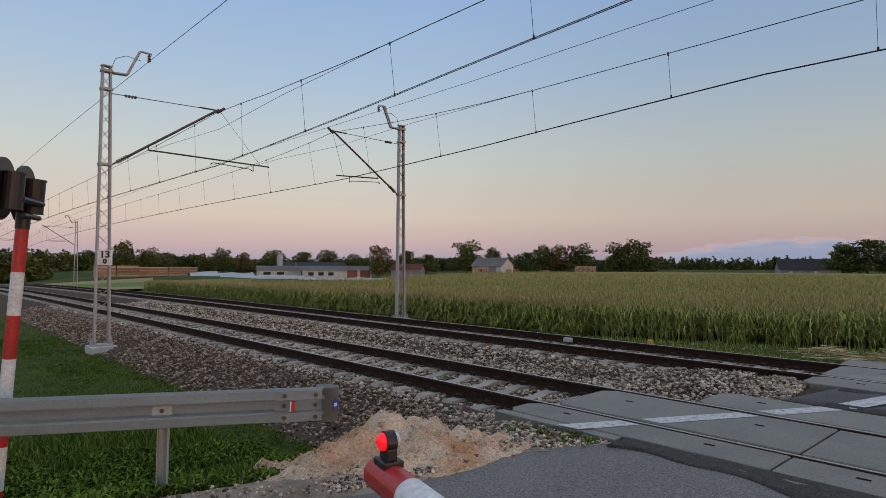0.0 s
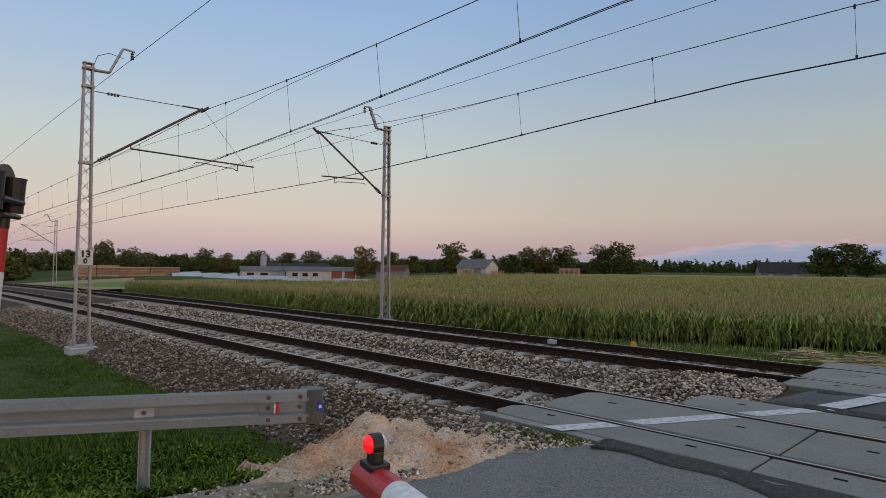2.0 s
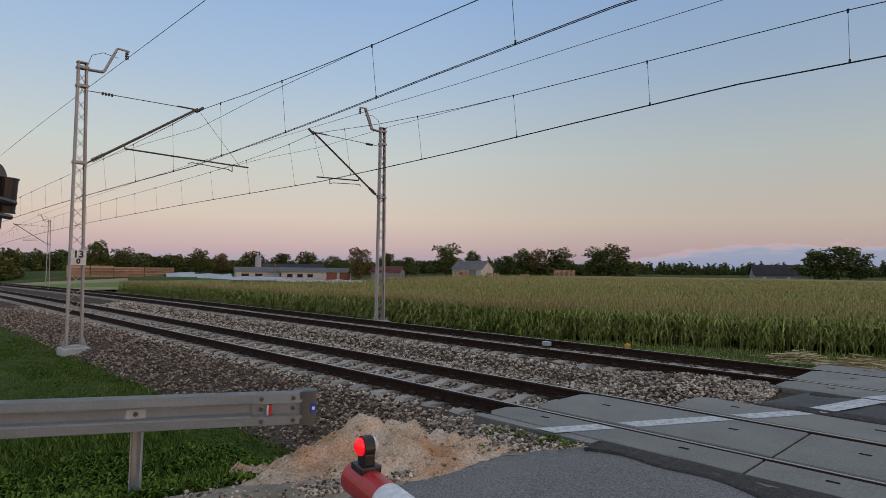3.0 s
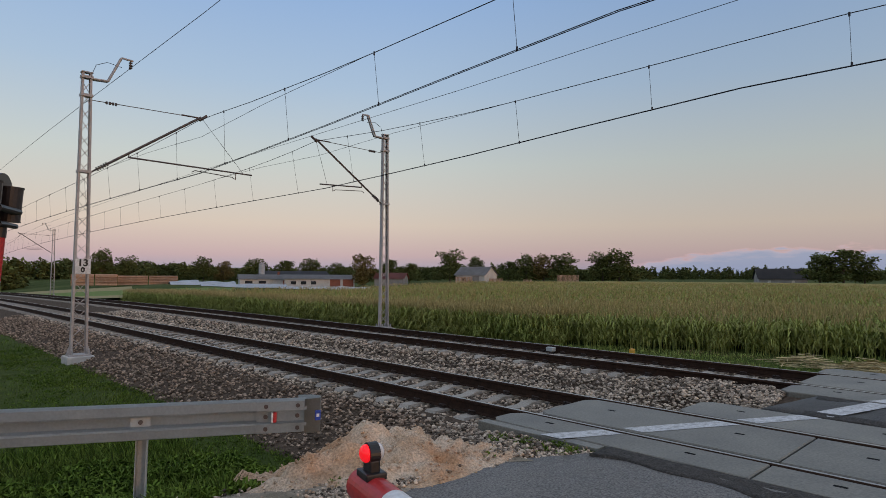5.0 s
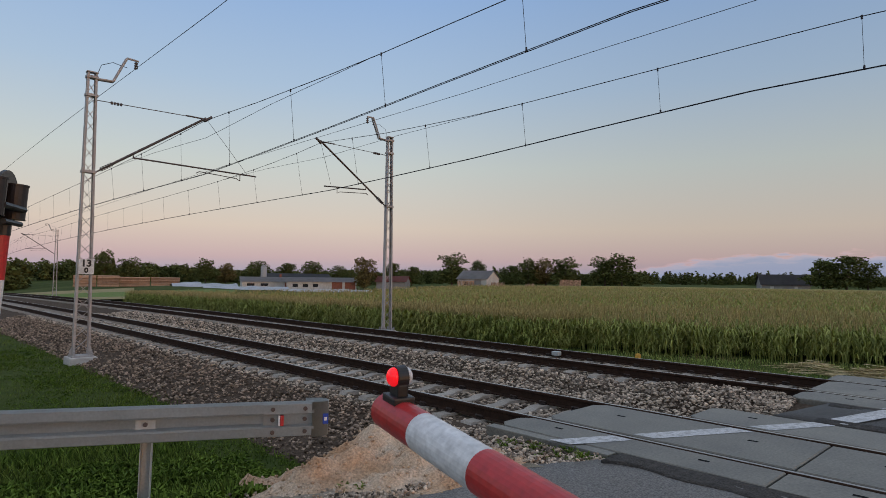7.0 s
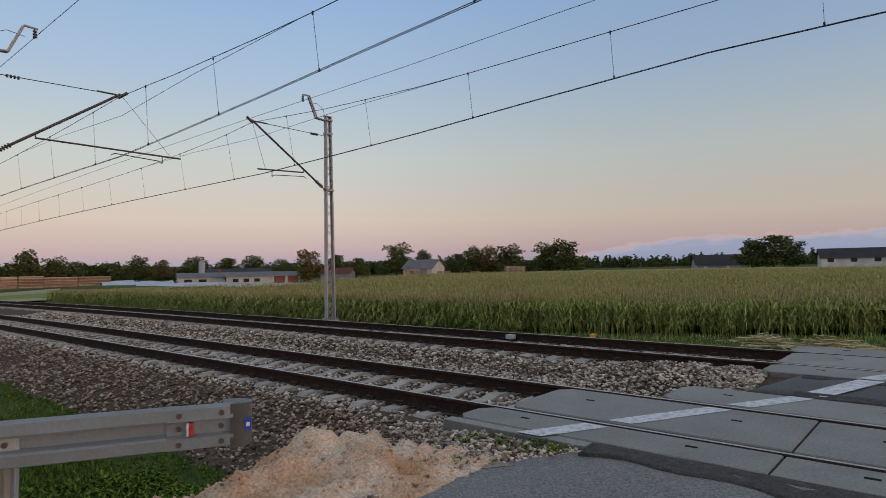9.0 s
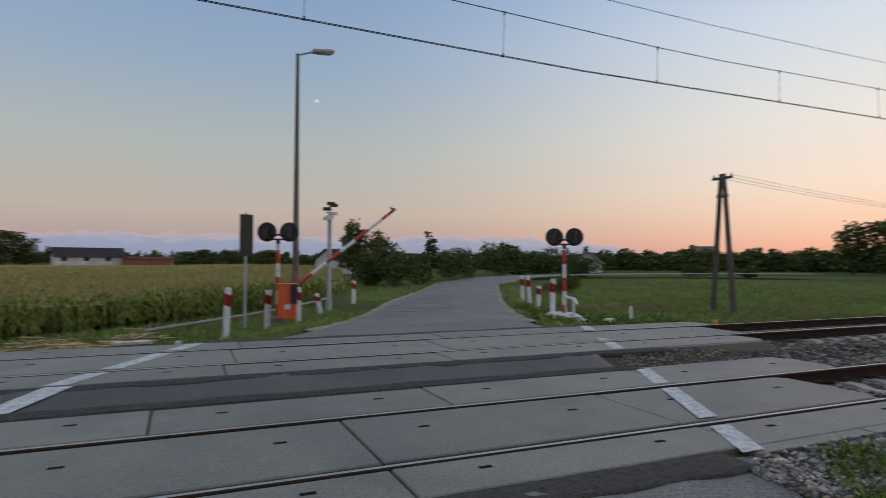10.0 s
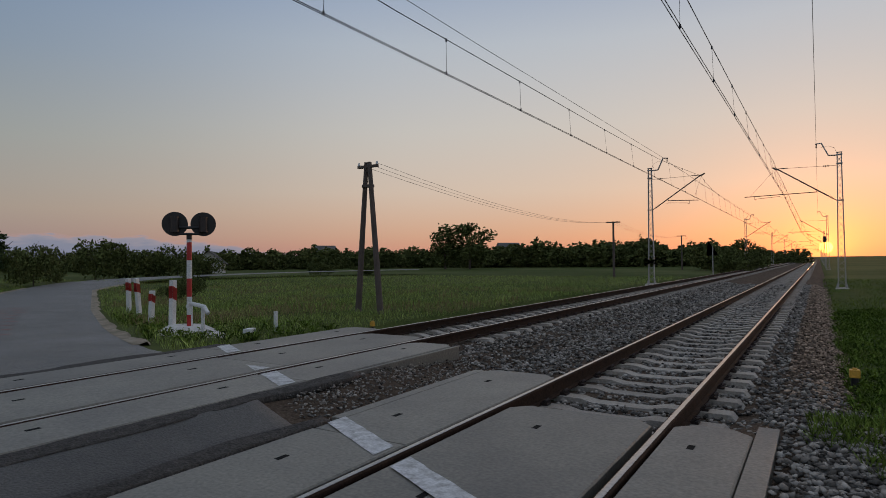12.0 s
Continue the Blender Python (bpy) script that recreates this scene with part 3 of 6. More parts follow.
bm = bmesh.new()
bx = np.array((-2.6, -2.25, -1.9, -1.4, -1.0, -0.4, 0.4, 1.1, 1.9, 2.4, 3.0, 3.6, 4.2, 5.2, 6.4, 7.0, 7.7, 8.4, 9.0))
by = np.concatenate([np.arange(-900, -60, 30), np.arange(-60, 60, 0.7), np.arange(60, 420, 8)])
prev = None
for y in by:
    dx, dz = bend(y)
    fill = float(np.interp(y, (-9.0, -7.0, 4.8, 6.4), (0, 1, 1, 0)))
    rowv = []
    for x in bx:
        jit = 0.06 * noise.noise((x * 2.1, y * 2.1, 1)) if -60 < y < 60 else 0
        edge = 0.35 * noise.noise((x * 9, y * 0.6, 2)) if x in (bx[0], bx[-1]) and abs(y) < 60 else 0
        zb = float(ballast_top(x, y))
        if x < -0.7 or 2.5 < x < 3.5:
            fx = fill * float(np.interp(x, (-2.6, -1.6), (0, 1)))
            zb = zb * (1 - fx) - 0.045 * fx
        elif 3.5 <= x < 4.3:
            zb = zb * (1 - fill) + 0.02 * fill
        rowv.append(bm.verts.new((x + dx + edge, y, zb + dz + jit * (1 - 0.6 * fill))))
    if prev:
        for k in range(len(bx) - 1):
            bm.faces.new((prev[k], prev[k + 1], rowv[k + 1], rowv[k]))
    prev = rowv
tagged(part("ballast_bed", bm, "ballast", None, "brown crushed-stone ballast bed under two tracks", True, "structure"), category="ballast")

# loose ballast stones
t = (1 + 5 ** 0.5) / 2
ico_v = np.array([(-1, t, 0), (1, t, 0), (-1, -t, 0), (1, -t, 0), (0, -1, t), (0, 1, t), (0, -1, -t), (0, 1, -t), (t, 0, -1), (t, 0, 1), (-t, 0, -1), (-t, 0, 1)]) / 1.9
ico_f = np.array([(0, 11, 5), (0, 5, 1), (0, 1, 7), (0, 7, 10), (0, 10, 11), (1, 5, 9), (5, 11, 4), (11, 10, 2), (10, 7, 6), (7, 1, 8), (3, 9, 4), (3, 4, 2), (3, 2, 6), (3, 6, 8), (3, 8, 9), (4, 9, 5), (2, 4, 11), (6, 2, 10), (8, 6, 7), (9, 8, 1)])
ico_v = ico_v * (1 + 0.25 * np.random.default_rng(3).uniform(-1, 1, (12, 1)))

oct_v = np.array([(1.0, 0.25, -0.1), (-0.9, 0.3, 0.25), (0.2, 1.0, 0.1), (-0.15, -1.0, -0.2), (0.3, -0.35, 0.85), (-0.1, 0.25, -0.9), (-0.55, -0.45, 0.75)])
oct_f = np.array([(4, 0, 2), (4, 2, 6), (6, 2, 1), (6, 1, 3), (4, 6, 3), (4, 3, 0), (5, 2, 0), (5, 1, 2), (5, 3, 1), (5, 0, 3)])


def stones(n, y0, y1, bias):
    u = rng.uniform(0, 1, n) ** bias
    y = y0 + (y1 - y0) * u
    x = rng.uniform(-2.35, 8.5, n)
    x = np.where((x < -1.0) & (y < -2), -1.0 + (x + 1.0) * 0.5, x)
    north_open = np.interp(x, (-1.0, -0.9, 1.5, 1.7, 2.6, 3.6, 7.0, 9), (4.3, 5.6, 5.5, 4.4, 3.3, 3.4, 3.7, 3.7))
    south_open = np.interp(x, (-1.1, -0.86, -0.85, 1.5, 1.6, 2.64, 2.66, 3.6, 3.66, 7.0, 9), (-2.9, -3.3, -6.7, -6.5, -8.05, -8.05, -4.95, -5.45, -9.1, -10.5, -10.9))
    gap = (x > 2.6) & (x < 3.6) & (y < -5.4)
    keep = ((y > north_open) | (y < south_open) | gap) & ((np.abs(x) > 0.09) & (np.abs(x - GAUGE) > 0.09) & (np.abs(x - TRACK_2) > 0.09) & (np.abs(x - TRACK_2 - GAUGE) > 0.09))
    for x_in, first_n, first_s in ((0.75, 5.8, -6.6), (TRACK_2 + 0.75, 4.2, -11.2)):
        ph = np.where(y > 0, (y - first_n) / 0.6, (first_s - y) / 0.6) % 1.0
        keep &= ~((np.abs(x - x_in) < 1.3) & ((ph < 0.21) | (ph > 0.79)))
    x, y = x[keep], y[keep]
    b = np.array([bend(v) for v in y]) if len(y) else np.zeros((0, 2))
    fill = np.interp(y, (-9.0, -7.0, 4.8, 6.4), (0, 1, 1, 0))
    bed = ballast_top(x, y)
    fx = np.interp(x, (-2.6, -1.6), (0, 1))
    full = np.where(x < -0.7, bed * (1 - fx) - 0.045 * fx, np.where((x > 2.4) & (x < 5.2), np.interp(x, (2.4, 3.0, 3.6, 4.2, 5.2), (-0.22, -0.045, 0.02, 0.02, -0.135)), bed))
    lift = np.where(((x > -0.55) & (x < 2.05)) | ((x > 3.95) & (x < 6.55)), rng.uniform(-0.015, 0.02, len(x)), rng.uniform(-0.01, 0.035, len(x))) + 0.012
    return np.stack([x + b[:, 0], y, bed * (1 - fill) + full * fill + b[:, 1] + lift], 1)


for n_st, ya, yb, bias, st_mat, st_size, st_label in (
        (70000, 3.4, 36.0, 1.9, "stone", (0.016, 0.036), "loose angular brown and grey ballast stones"),
        (95000, -2.9, -42.0, 2.1, "stone_grey", (0.013, 0.032), "loose angular grey ballast stones and chippings")):
    sp = stones(n_st, ya, yb, bias)
    outer = (sp[:, 0] < -0.72) & ((sp[:, 1] > 5.2 + rng.uniform(0, 1.5, len(sp))) | (sp[:, 1] < -8.0 - rng.uniform(0, 3, len(sp))))
    for pick, mat_, lab_ in ((~outer, st_mat, st_label), (outer, "stone_brown", "fine dark brown stones on the ballast shoulder")):
        so = sp[pick]
        scatter("ballast_stones", oct_v, oct_f, so, rng.uniform(st_size[0], st_size[1], len(so)) * (1 + np.abs(so[:, 1]) / 45) * (0.85 if mat_ == "stone_brown" else 1.0) * np.where((so[:, 0] > 2.4) & (so[:, 0] < 3.9) & (so[:, 1] < -4.5) & (so[:, 1] > -9.0), 0.6, 1.0), mat_, lab_, "stones", 0.3,
                np.stack([rng.uniform(0.7, 1.4, len(so)), rng.uniform(0.7, 1.3, len(so)), rng.uniform(0.5, 1.0, len(so))], 1))

# ---- tracks ----
RAIL = [(-0.0625, -0.172), (0.0625, -0.172), (0.0625, -0.160), (0.012, -0.146), (0.009, -0.05), (0.036, -0.036), (0.036, -0.012), (0.026, -0.0005), (-0.026, -0.0005),
        (-0.036, -0.012), (-0.036, -0.036), (-0.009, -0.05), (-0.012, -0.146), (-0.0625, -0.160)]
track_ys = list(np.arange(-1200, -60, 60)) + list(np.arange(-60, 22, 8)) + list(np.arange(22, 420, 4))


def rail_mesh(name, x0, z0, which):
    bm = bmesh.new()
    prev = None
    for y in track_ys:
        dx, dz = bend(y)
        ring = [bm.verts.new((x0 + dx + px, y, z0 + dz + pz)) for px, pz in (RAIL if which == "side" else [(-0.021, 0.0), (-0.015, 0.0022), (0.015, 0.0022), (0.021, 0.0)])]
        if prev:
            n = len(ring)
            for k in range(n if which == "side" else n - 1):
                bm.faces.new((prev[k], ring[k], ring[(k + 1) % n], prev[(k + 1) % n]))
        prev = ring
    bmesh.ops.recalc_face_normals(bm, faces=bm.faces)
    return bm


def sleeper_mesh():
    bm = bmesh.new()
    prof = [(-1.25, -0.20), (1.25, -0.20), (1.25, -0.19), (1.1, 0.0), (0.45, 0.0), (0.3, -0.035), (-0.3, -0.035), (-0.45, 0.0), (-1.1, 0.0), (-1.25, -0.19)]
    a = [bm.verts.new((x, -0.125 if z < -0.1 else -0.10, z)) for x, z in prof]
    b = [bm.verts.new((x, 0.125 if z < -0.1 else 0.10, z)) for x, z in prof]
    n = len(prof)
    for i in range(n):
        bm.faces.new((a[i], a[(i + 1) % n], b[(i + 1) % n], b[i]))
    bm.faces.new(a[::-1])
    bm.faces.new(b)
    bmesh.ops.recalc_face_normals(bm, faces=bm.faces)
    return link_mesh("sleeper", bm, "sleeper")


def clip_mesh():
    bm = bmesh.new()
    for s in (-1, 1):
        path_rod(bm, [(s * 0.06, -0.05, 0.012), (s * 0.10, -0.05, 0.05), (s * 0.13, 0.0, 0.055), (s * 0.10, 0.05, 0.05), (s * 0.06, 0.05, 0.012)], 0.017, 6)
        box(bm, s * 0.10 - 0.03, -0.055, 0.0, s * 0.10 + 0.03, 0.055, 0.022)
    return link_mesh("rail_clip", bm, "clip")


SLEEPER, CLIP = sleeper_mesh(), clip_mesh()


def track(name, x0, z0, label, y_gap):
    tr = tagged(new(name), label, "railway track", kind="structure")
    for xr in (x0, x0 + GAUGE):
        rl = part("rail", rail_mesh("rail", xr, z0, "side"), "rail_side", tr, "brown rusted steel rail")
        part("rail_head", rail_mesh("rail_head", xr, z0, "top"), "rail_top", rl, "polished running surface")
    far_v, far_f, base = [], [], 0
    fv = np.array([v.co[:] for v in SLEEPER.vertices])
    polys = [tuple(p.vertices) for p in SLEEPER.polygons]
    bm = bmesh.new()
    for y in np.concatenate([np.arange(y_gap[1], 150, 0.6), np.arange(y_gap[0], -230, -0.6)]):
        dx, dz = bend(y)
        c = (x0 + GAUGE / 2 + dx, y + rng.uniform(-0.02, 0.02), z0 - 0.176 + dz)
        if -52 < y < 46:
            s = new("sleeper", SLEEPER)
            s.parent, s.location = tr, c
            if -22 < y < 20:
                for xr in (x0, x0 + GAUGE):
                    k = new("rail_clip", CLIP)
                    k.parent, k.location = s, (xr - x0 - GAUGE / 2, 0, 0.002)
        else:
            box(bm, c[0] - 1.25, c[1] - 0.12, c[2] - 0.15, c[0] + 1.25, c[1] + 0.12, c[2])
    part("sleepers_beyond", bm, "sleeper", tr, "concrete sleepers farther along the line", kind="stuff")
    return tr


track("track_1", 0.0, 0.0, "rusty steel rails on concrete sleepers, nearest the road barrier", (-6.6, 5.8))
track("track_2", TRACK_2, 0.1, "rusty steel rails on concrete sleepers, beside the maize field", (-11.2, 4.2))

# ---- crossing panels ----
crossing = tagged(new("level_crossing_deck"), "grey precast concrete panels between the rails", "crossing deck", kind="structure")


def deck_panel(x0, x1, y0, y1, z, cut_n=0.0, cut_s=0.0):
    """One precast panel; a chamfered outer end where the deck stops."""
    bm = bmesh.new()
    top = [(x0, y0), (x1, y0), (x1, y1), (x0, y1)]
    c = 0.14
    if cut_n:
        top = [(x0, y0), (x1, y0), (x1, y1 - c), (x1 - c, y1), (x0 + c, y1), (x0, y1 - c)]
    if cut_s:
        top = [(x0 + c, y0), (x1 - c, y0), (x1, y0 + c), (x1, y1), (x0, y1), (x0, y0 + c)]
    lo = [bm.verts.new((x, y, z - 0.16)) for x, y in top]
    mid = [bm.verts.new((x, y, z - 0.012)) for x, y in top]
    cx, cy = (x0 + x1) / 2, (y0 + y1) / 2
    hi = [bm.verts.new((x + (0.012 if x < cx else -0.012), y + (0.012 if y < cy else -0.012), z)) for x, y in top]
    n = len(top)
    for a, b in ((lo, mid), (mid, hi)):
        for i in range(n):
            bm.faces.new((a[i], a[(i + 1) % n], b[(i + 1) % n], b[i]))
    bm.faces.new(hi)
    bm.faces.new(lo[::-1])
    p = part("panel", bm, "concrete", crossing)
    # no hole is cut: a black block carries each slot's inner shade
    for s in (0.22, 0.78):
        bm = bmesh.new()
        yy, xx = y0 + (y1 - y0) * s, x0 + (x1 - x0) * 0.62
        box(bm, xx - 0.025, yy - 0.055, z - 0.03, xx + 0.025, yy + 0.055, z + 0.0015)
        part("lifting_slot", bm, "slot", p, "lifting slot, its inner shade painted as a black block")
    return p


for x0, x1, ys in ((-0.655, -0.065, (5.6, 2.42, -0.46, -3.44, -6.5)), (0.10, GAUGE - 0.10, (5.40, 2.40, -0.46, -3.40, -6.45)), (GAUGE + 0.065, 2.52, (4.15, 1.2, -1.72, -4.82, -8.0))):
    for k in range(4):
        deck_panel(x0, x1, ys[k + 1] + 0.008, ys[k] - 0.008, 0.0 - (0.006 if k % 2 else 0.0), k == 0, k == 3)
for x0, x1, ys in ((3.66, TRACK_2 - 0.065, (3.5, 0.4, -2.7, -5.9, -9.1)), (TRACK_2 + 0.10, TRACK_2 + GAUGE - 0.10, (3.5, 0.2, -3.1, -6.5, -9.7)), (TRACK_2 + GAUGE + 0.065, 6.85, (3.6, 0.0, -3.6, -7.0, -10.4))):
    for k in range(4):
        deck_panel(x0, x1, ys[k + 1] + 0.008, ys[k] - 0.008, 0.1 - (0.006 if k % 2 else 0.0), k == 0, k == 3)
# narrow concrete kerb beam along the outer panels
for x0, x1, y0, y1, z in ((-0.825, -0.667, -6.68, -4.8, -0.006), (-0.825, -0.667, -4.79, -3.3, -0.010), (-0.825, -0.667, 3.9, 5.62, -0.008), (2.532, 2.66, -7.9, -5.2, -0.01), (4.5 - 0.9, 3.652, -9.1, -6.2, 0.08)):
    bm = bmesh.new()
    box(bm, x0, y0, z - 0.2, x1, y1, z, 0.01)
    part("kerb_beam", bm, "concrete", crossing)


def patch(name, x0, x1, y0, y1, z0, z1, mat, label, wob, skew=0.0):
    """A strip of asphalt with ragged long edges, running along the rails."""
    bm = bmesh.new()
    prev = None
    for y in np.arange(y0, y1 + 0.01, 0.18):
        a = x0 + wob[0] * noise.noise((y * 1.3, 2.0, x0))
        b = x1 + wob[1] * noise.noise((y * 1.1, 7.0, x1))
        rowv = [bm.verts.new((a + (b - a) * k / 4, y + skew * k / 4, z0 + (z1 - z0) * k / 4 + 0.012 * noise.noise((y * 3, k, 4)))) for k in range(5)]
        if prev:
            for k in range(4):
                bm.faces.new((prev[k], rowv[k], rowv[k + 1], prev[k + 1]))
        prev = rowv
    bmesh.ops.recalc_face_normals(bm, faces=bm.faces)
    ex = bmesh.ops.extrude_face_region(bm, geom=list(bm.faces))
    bmesh.ops.translate(bm, vec=(0, 0, -0.08), verts=[v for v in ex["geom"] if isinstance(v, bmesh.types.BMVert)])
    bmesh.ops.recalc_face_normals(bm, faces=bm.faces)
    return tagged(part(name, bm, mat, None, label, True, "structure"), category="road")


patch("asphalt_infill", 2.6, 3.64, -4.72, 3.55, 0.0, 0.085, "infill", "grey asphalt infill between the two tracks", (0.02, 0.02), -0.42)
patch("bitumen_seam", 2.535, 2.72, -5.05, 3.0, 0.006, 0.03, "bitumen", "black bitumen seam beside the concrete panels", (0.01, 0.12))
patch("bitumen_seam", 3.46, 3.65, -6.6, 3.1, 0.074, 0.094, "bitumen", "black bitumen seam beside the concrete panels", (0.12, 0.01))
patch("bitumen_seam", -1.10, -0.668, -3.0, 3.9, 0.004, -0.004, "bitumen", "broken dark bitumen seam beside the concrete panels", (0.28, 0.01))
patch("bitumen_seam", 6.86, 7.25, -7.5, 0.6, 0.09, 0.075, "bitumen", "black bitumen seam beside the concrete panels", (0.01, 0.15))


def line_piece(p, q, w, z, name="edge_line", mat="line"):
    p, q = Vector((*p, 0)), Vector((*q, 0))
    along = (q - p).normalized()
    n = Vector((0, 1, 0)) * w / 2
    bm = bmesh.new()
    prev = None
    steps = max(2, int((q - p).length / 0.1))
    for i in range(steps + 1):
        c = p.lerp(q, i / steps)
        rowv = [bm.verts.new((c.x, c.y + s * (w / 2 + 0.012 * noise.noise((c.x * 14, c.y * 9, s))), z)) for s in (1, -1)]
        if prev:
            bm.faces.new((prev[0], prev[1], rowv[1], rowv[0]))
        prev = rowv
    ob = part(name, bm, mat, None, "worn white painted edge line across the crossing" if mat == "line" else "faded red rumble line painted on asphalt", kind="structure")
    return tagged(ob, category="road marking")


def slanted(points_x, y_at, slope, w, zs):
    for (a, b), z in zip(points_x, zs):
        line_piece((a, y_at + slope * a), (b, y_at + slope * b), w, z)


DECK_X = [(-0.79, -0.11), (0.14, GAUGE - 0.14), (GAUGE + 0.11, 2.51), (2.62, 3.6), (3.68, TRACK_2 - 0.11), (TRACK_2 + 0.14, TRACK_2 + GAUGE - 0.14), (TRACK_2 + GAUGE + 0.11, 6.84)]
DECK_Z = [0.004, 0.004, 0.004, 0.085, 0.104, 0.104, 0.104]
slanted([(-0.82, -0.11)] + DECK_X[1:3], 4.08, -0.53, 0.27, DECK_Z[:3])
slanted(DECK_X[4:], 4.02, -0.49, 0.26, DECK_Z[4:])
slanted(DECK_X[:3], -3.72, -0.55, 0.24, DECK_Z[:3])
slanted([(3.68, 4.39), (6.12, 6.84)], -3.70, -0.53, 0.24, (0.104, 0.104))
# all that wear has left of the paint between the far rails
bm = bmesh.new()
bm.faces.new([bm.verts.new(p) for p in ((4.63, -6.03, 0.104), (4.63, -6.27, 0.104), (5.06, -6.27, 0.104))])
tagged(part("edge_line", bm, "line", None, "worn white painted edge line across the crossing", kind="structure"), category="road marking")
for k in range(9):
    x = 14.5 + k * 1.15
    l, r = road_edges(x)
    bm = bmesh.new()
    y0, y1 = l - 0.35, l - 0.35 - 2.1
    a, b = Vector((x, y0, road_z(x) + 0.024)), Vector((x - 0.95, y1, road_z(x) + 0.044))
    d = Vector((0.09, 0.04, 0))
    bm.faces.new([bm.verts.new(v) for v in (a - d, b - d, b + d, a + d)])
    ob = part("rumble_line", bm, "red_line", None, "faded red rumble line painted on asphalt", kind="structure")
    tagged(ob, category="road marking")
# the same edge line over the sloping infill
bm = bmesh.new()
vs = [bm.verts.new((x, 4.0 - 0.505 * x + s * 0.15, 0.012 + (x - 2.6) * 0.083)) for x, s in ((2.62, 1), (2.62, -1), (3.63, -1), (3.63, 1))]
bm.faces.new(vs)
tagged(part("edge_line", bm, "line", None, "worn white painted edge line across the crossing", kind="structure"), category="road marking")

# ---- overhead line ----


def mast(x, y, z, side, label, sign=False, group="overhead line masts"):
    """Lattice mast with cantilever; side +1 reaches towards +x."""
    dx, dz = bend(y)
    m = thing("catenary_mast", label, "railway mast", group, pose(x + dx, y, z + dz))
    B = (-0.49 if x < 0 else -0.35) - z
    H = 7.15 - z - B
    bm = bmesh.new()
    box(bm, -0.33, -0.33, B - 0.6, 0.33, 0.33, B + 0.12, 0.03)
    part("concrete_footing", bm, "wall_white", m, "grey concrete footing block")
    bm = bmesh.new()
    box(bm, -0.26, -0.24, B + 0.12, 0.26, 0.24, B + 0.16)
    for s in (-1, 1):
        for u in (-1, 1):
            rod(bm, (s * 0.2, u * 0.18, B + 0.16), (s * 0.2, u * 0.18, B + 0.28), 0.03, seg=6)
        prism_pts = [(s * 0.19, B + 0.16), (s * 0.30, B + 0.16), (s * 0.17, B + 0.55)]
        a = [bm.verts.new((px, -0.012, pz)) for px, pz in prism_pts]
        b = [bm.verts.new((px, 0.012, pz)) for px, pz in prism_pts]
        bm.faces.new(a)
        bm.faces.new(b[::-1])
        for i in range(3):
            bm.faces.new((a[i], a[(i + 1) % 3], b[(i + 1) % 3], b[i]))
    part("base_plate", bm, "mast", m)
    top = B + H + 0.15
    wb, wt = 0.20, 0.115

    def half(zz):
        return wb + (wt - wb) * (zz - B) / H
    for s in (-1, 1):
        bm = bmesh.new()
        for yy0, yy1, t0, t1 in ((-0.07, 0.07, 0.0, 0.010), (-0.07, -0.058, -0.045, 0.0), (0.058, 0.07, -0.045, 0.0)):
            lo = [(s * (half(B) + t), v, B + 0.14) for t, v in ((t0, yy0), (t1, yy0), (t1, yy1), (t0, yy1))]
            hi = [(s * (half(top) + t), v, top) for t, v in ((t0, yy0), (t1, yy0), (t1, yy1), (t0, yy1))]
            lv, hv = [bm.verts.new(p) for p in lo], [bm.verts.new(p) for p in hi]
            for i in range(4):
                bm.faces.new((lv[i], lv[(i + 1) % 4], hv[(i + 1) % 4], hv[i]))
            bm.faces.new(hv)
        bmesh.ops.recalc_face_normals(bm, faces=bm.faces)
        part("channel", bm, "mast", m)
    bm = bmesh.new()
    n = 20
    for f in (-1, 1):
        for k in range(n):
            z0, z1 = B + 0.25 + (H - 0.3) * k / n, B + 0.25 + (H - 0.3) * (k + 1) / n
            s = 1 if (k + (f > 0)) % 2 else -1
            rod(bm, (-s * half(z0), f * 0.062, z0), (s * half(z1), f * 0.062, z1), 0.011, seg=4)
    part("lacing", bm, "mast", m, kind="stuff")
    for zz in (top - 0.12, top - 0.62, 4.59 - z):
        bm = bmesh.new()
        box(bm, -half(zz) - 0.03, -0.10, zz - 0.035, half(zz) + 0.03, 0.10, zz + 0.035)
        part("clamp_band", bm, "mast", m)
    bm = bmesh.new()
    box(bm, -0.14, -0.09, top, 0.14, 0.09, top + 0.03)
    part("cap_plate", bm, "mast", m)
    s = side
    bm = bmesh.new()
    path_rod(bm, [(s * 0.14, -0.05, top - 0.14), (s * 0.52, -0.05, top - 0.12), (s * 0.85, -0.05, top + 0.62), (s * 1.15, -0.05, top + 0.60)], 0.030)
    path_rod(bm, [(s * 0.14, 0.05, top - 0.14), (s * 0.52, 0.05, top - 0.12), (s * 0.85, 0.05, top + 0.62)], 0.030)
    part("feeder_bracket", bm, "mast", m, "bent steel bracket at the mast head")
    bm = bmesh.new()
    rod(bm, (s * 1.1, 0, top + 0.6), (s * 1.08, 0, top + 0.36), 0.02)
    for k in range(3):
        rod(bm, (s * 1.1, 0, top + 0.56 - k * 0.07), (s * 1.1, 0, top + 0.53 - k * 0.07), 0.05)
    part("insulator", bm, "steel_dark", m)
    bm = bmesh.new()
    path_rod(bm, [(s * 0.12, 0, top - 0.02), (s * 0.22, 0, top + 0.28), (s * 0.5, 0, top + 0.42), (s * 0.88, 0, top + 0.36)], 0.008, 5)
    part("jumper_cable", bm, "wire", m)
    piv, tip = Vector((s * 0.16, 0, 4.59 - z)), Vector((s * 3.15, 0, 6.66 - z))
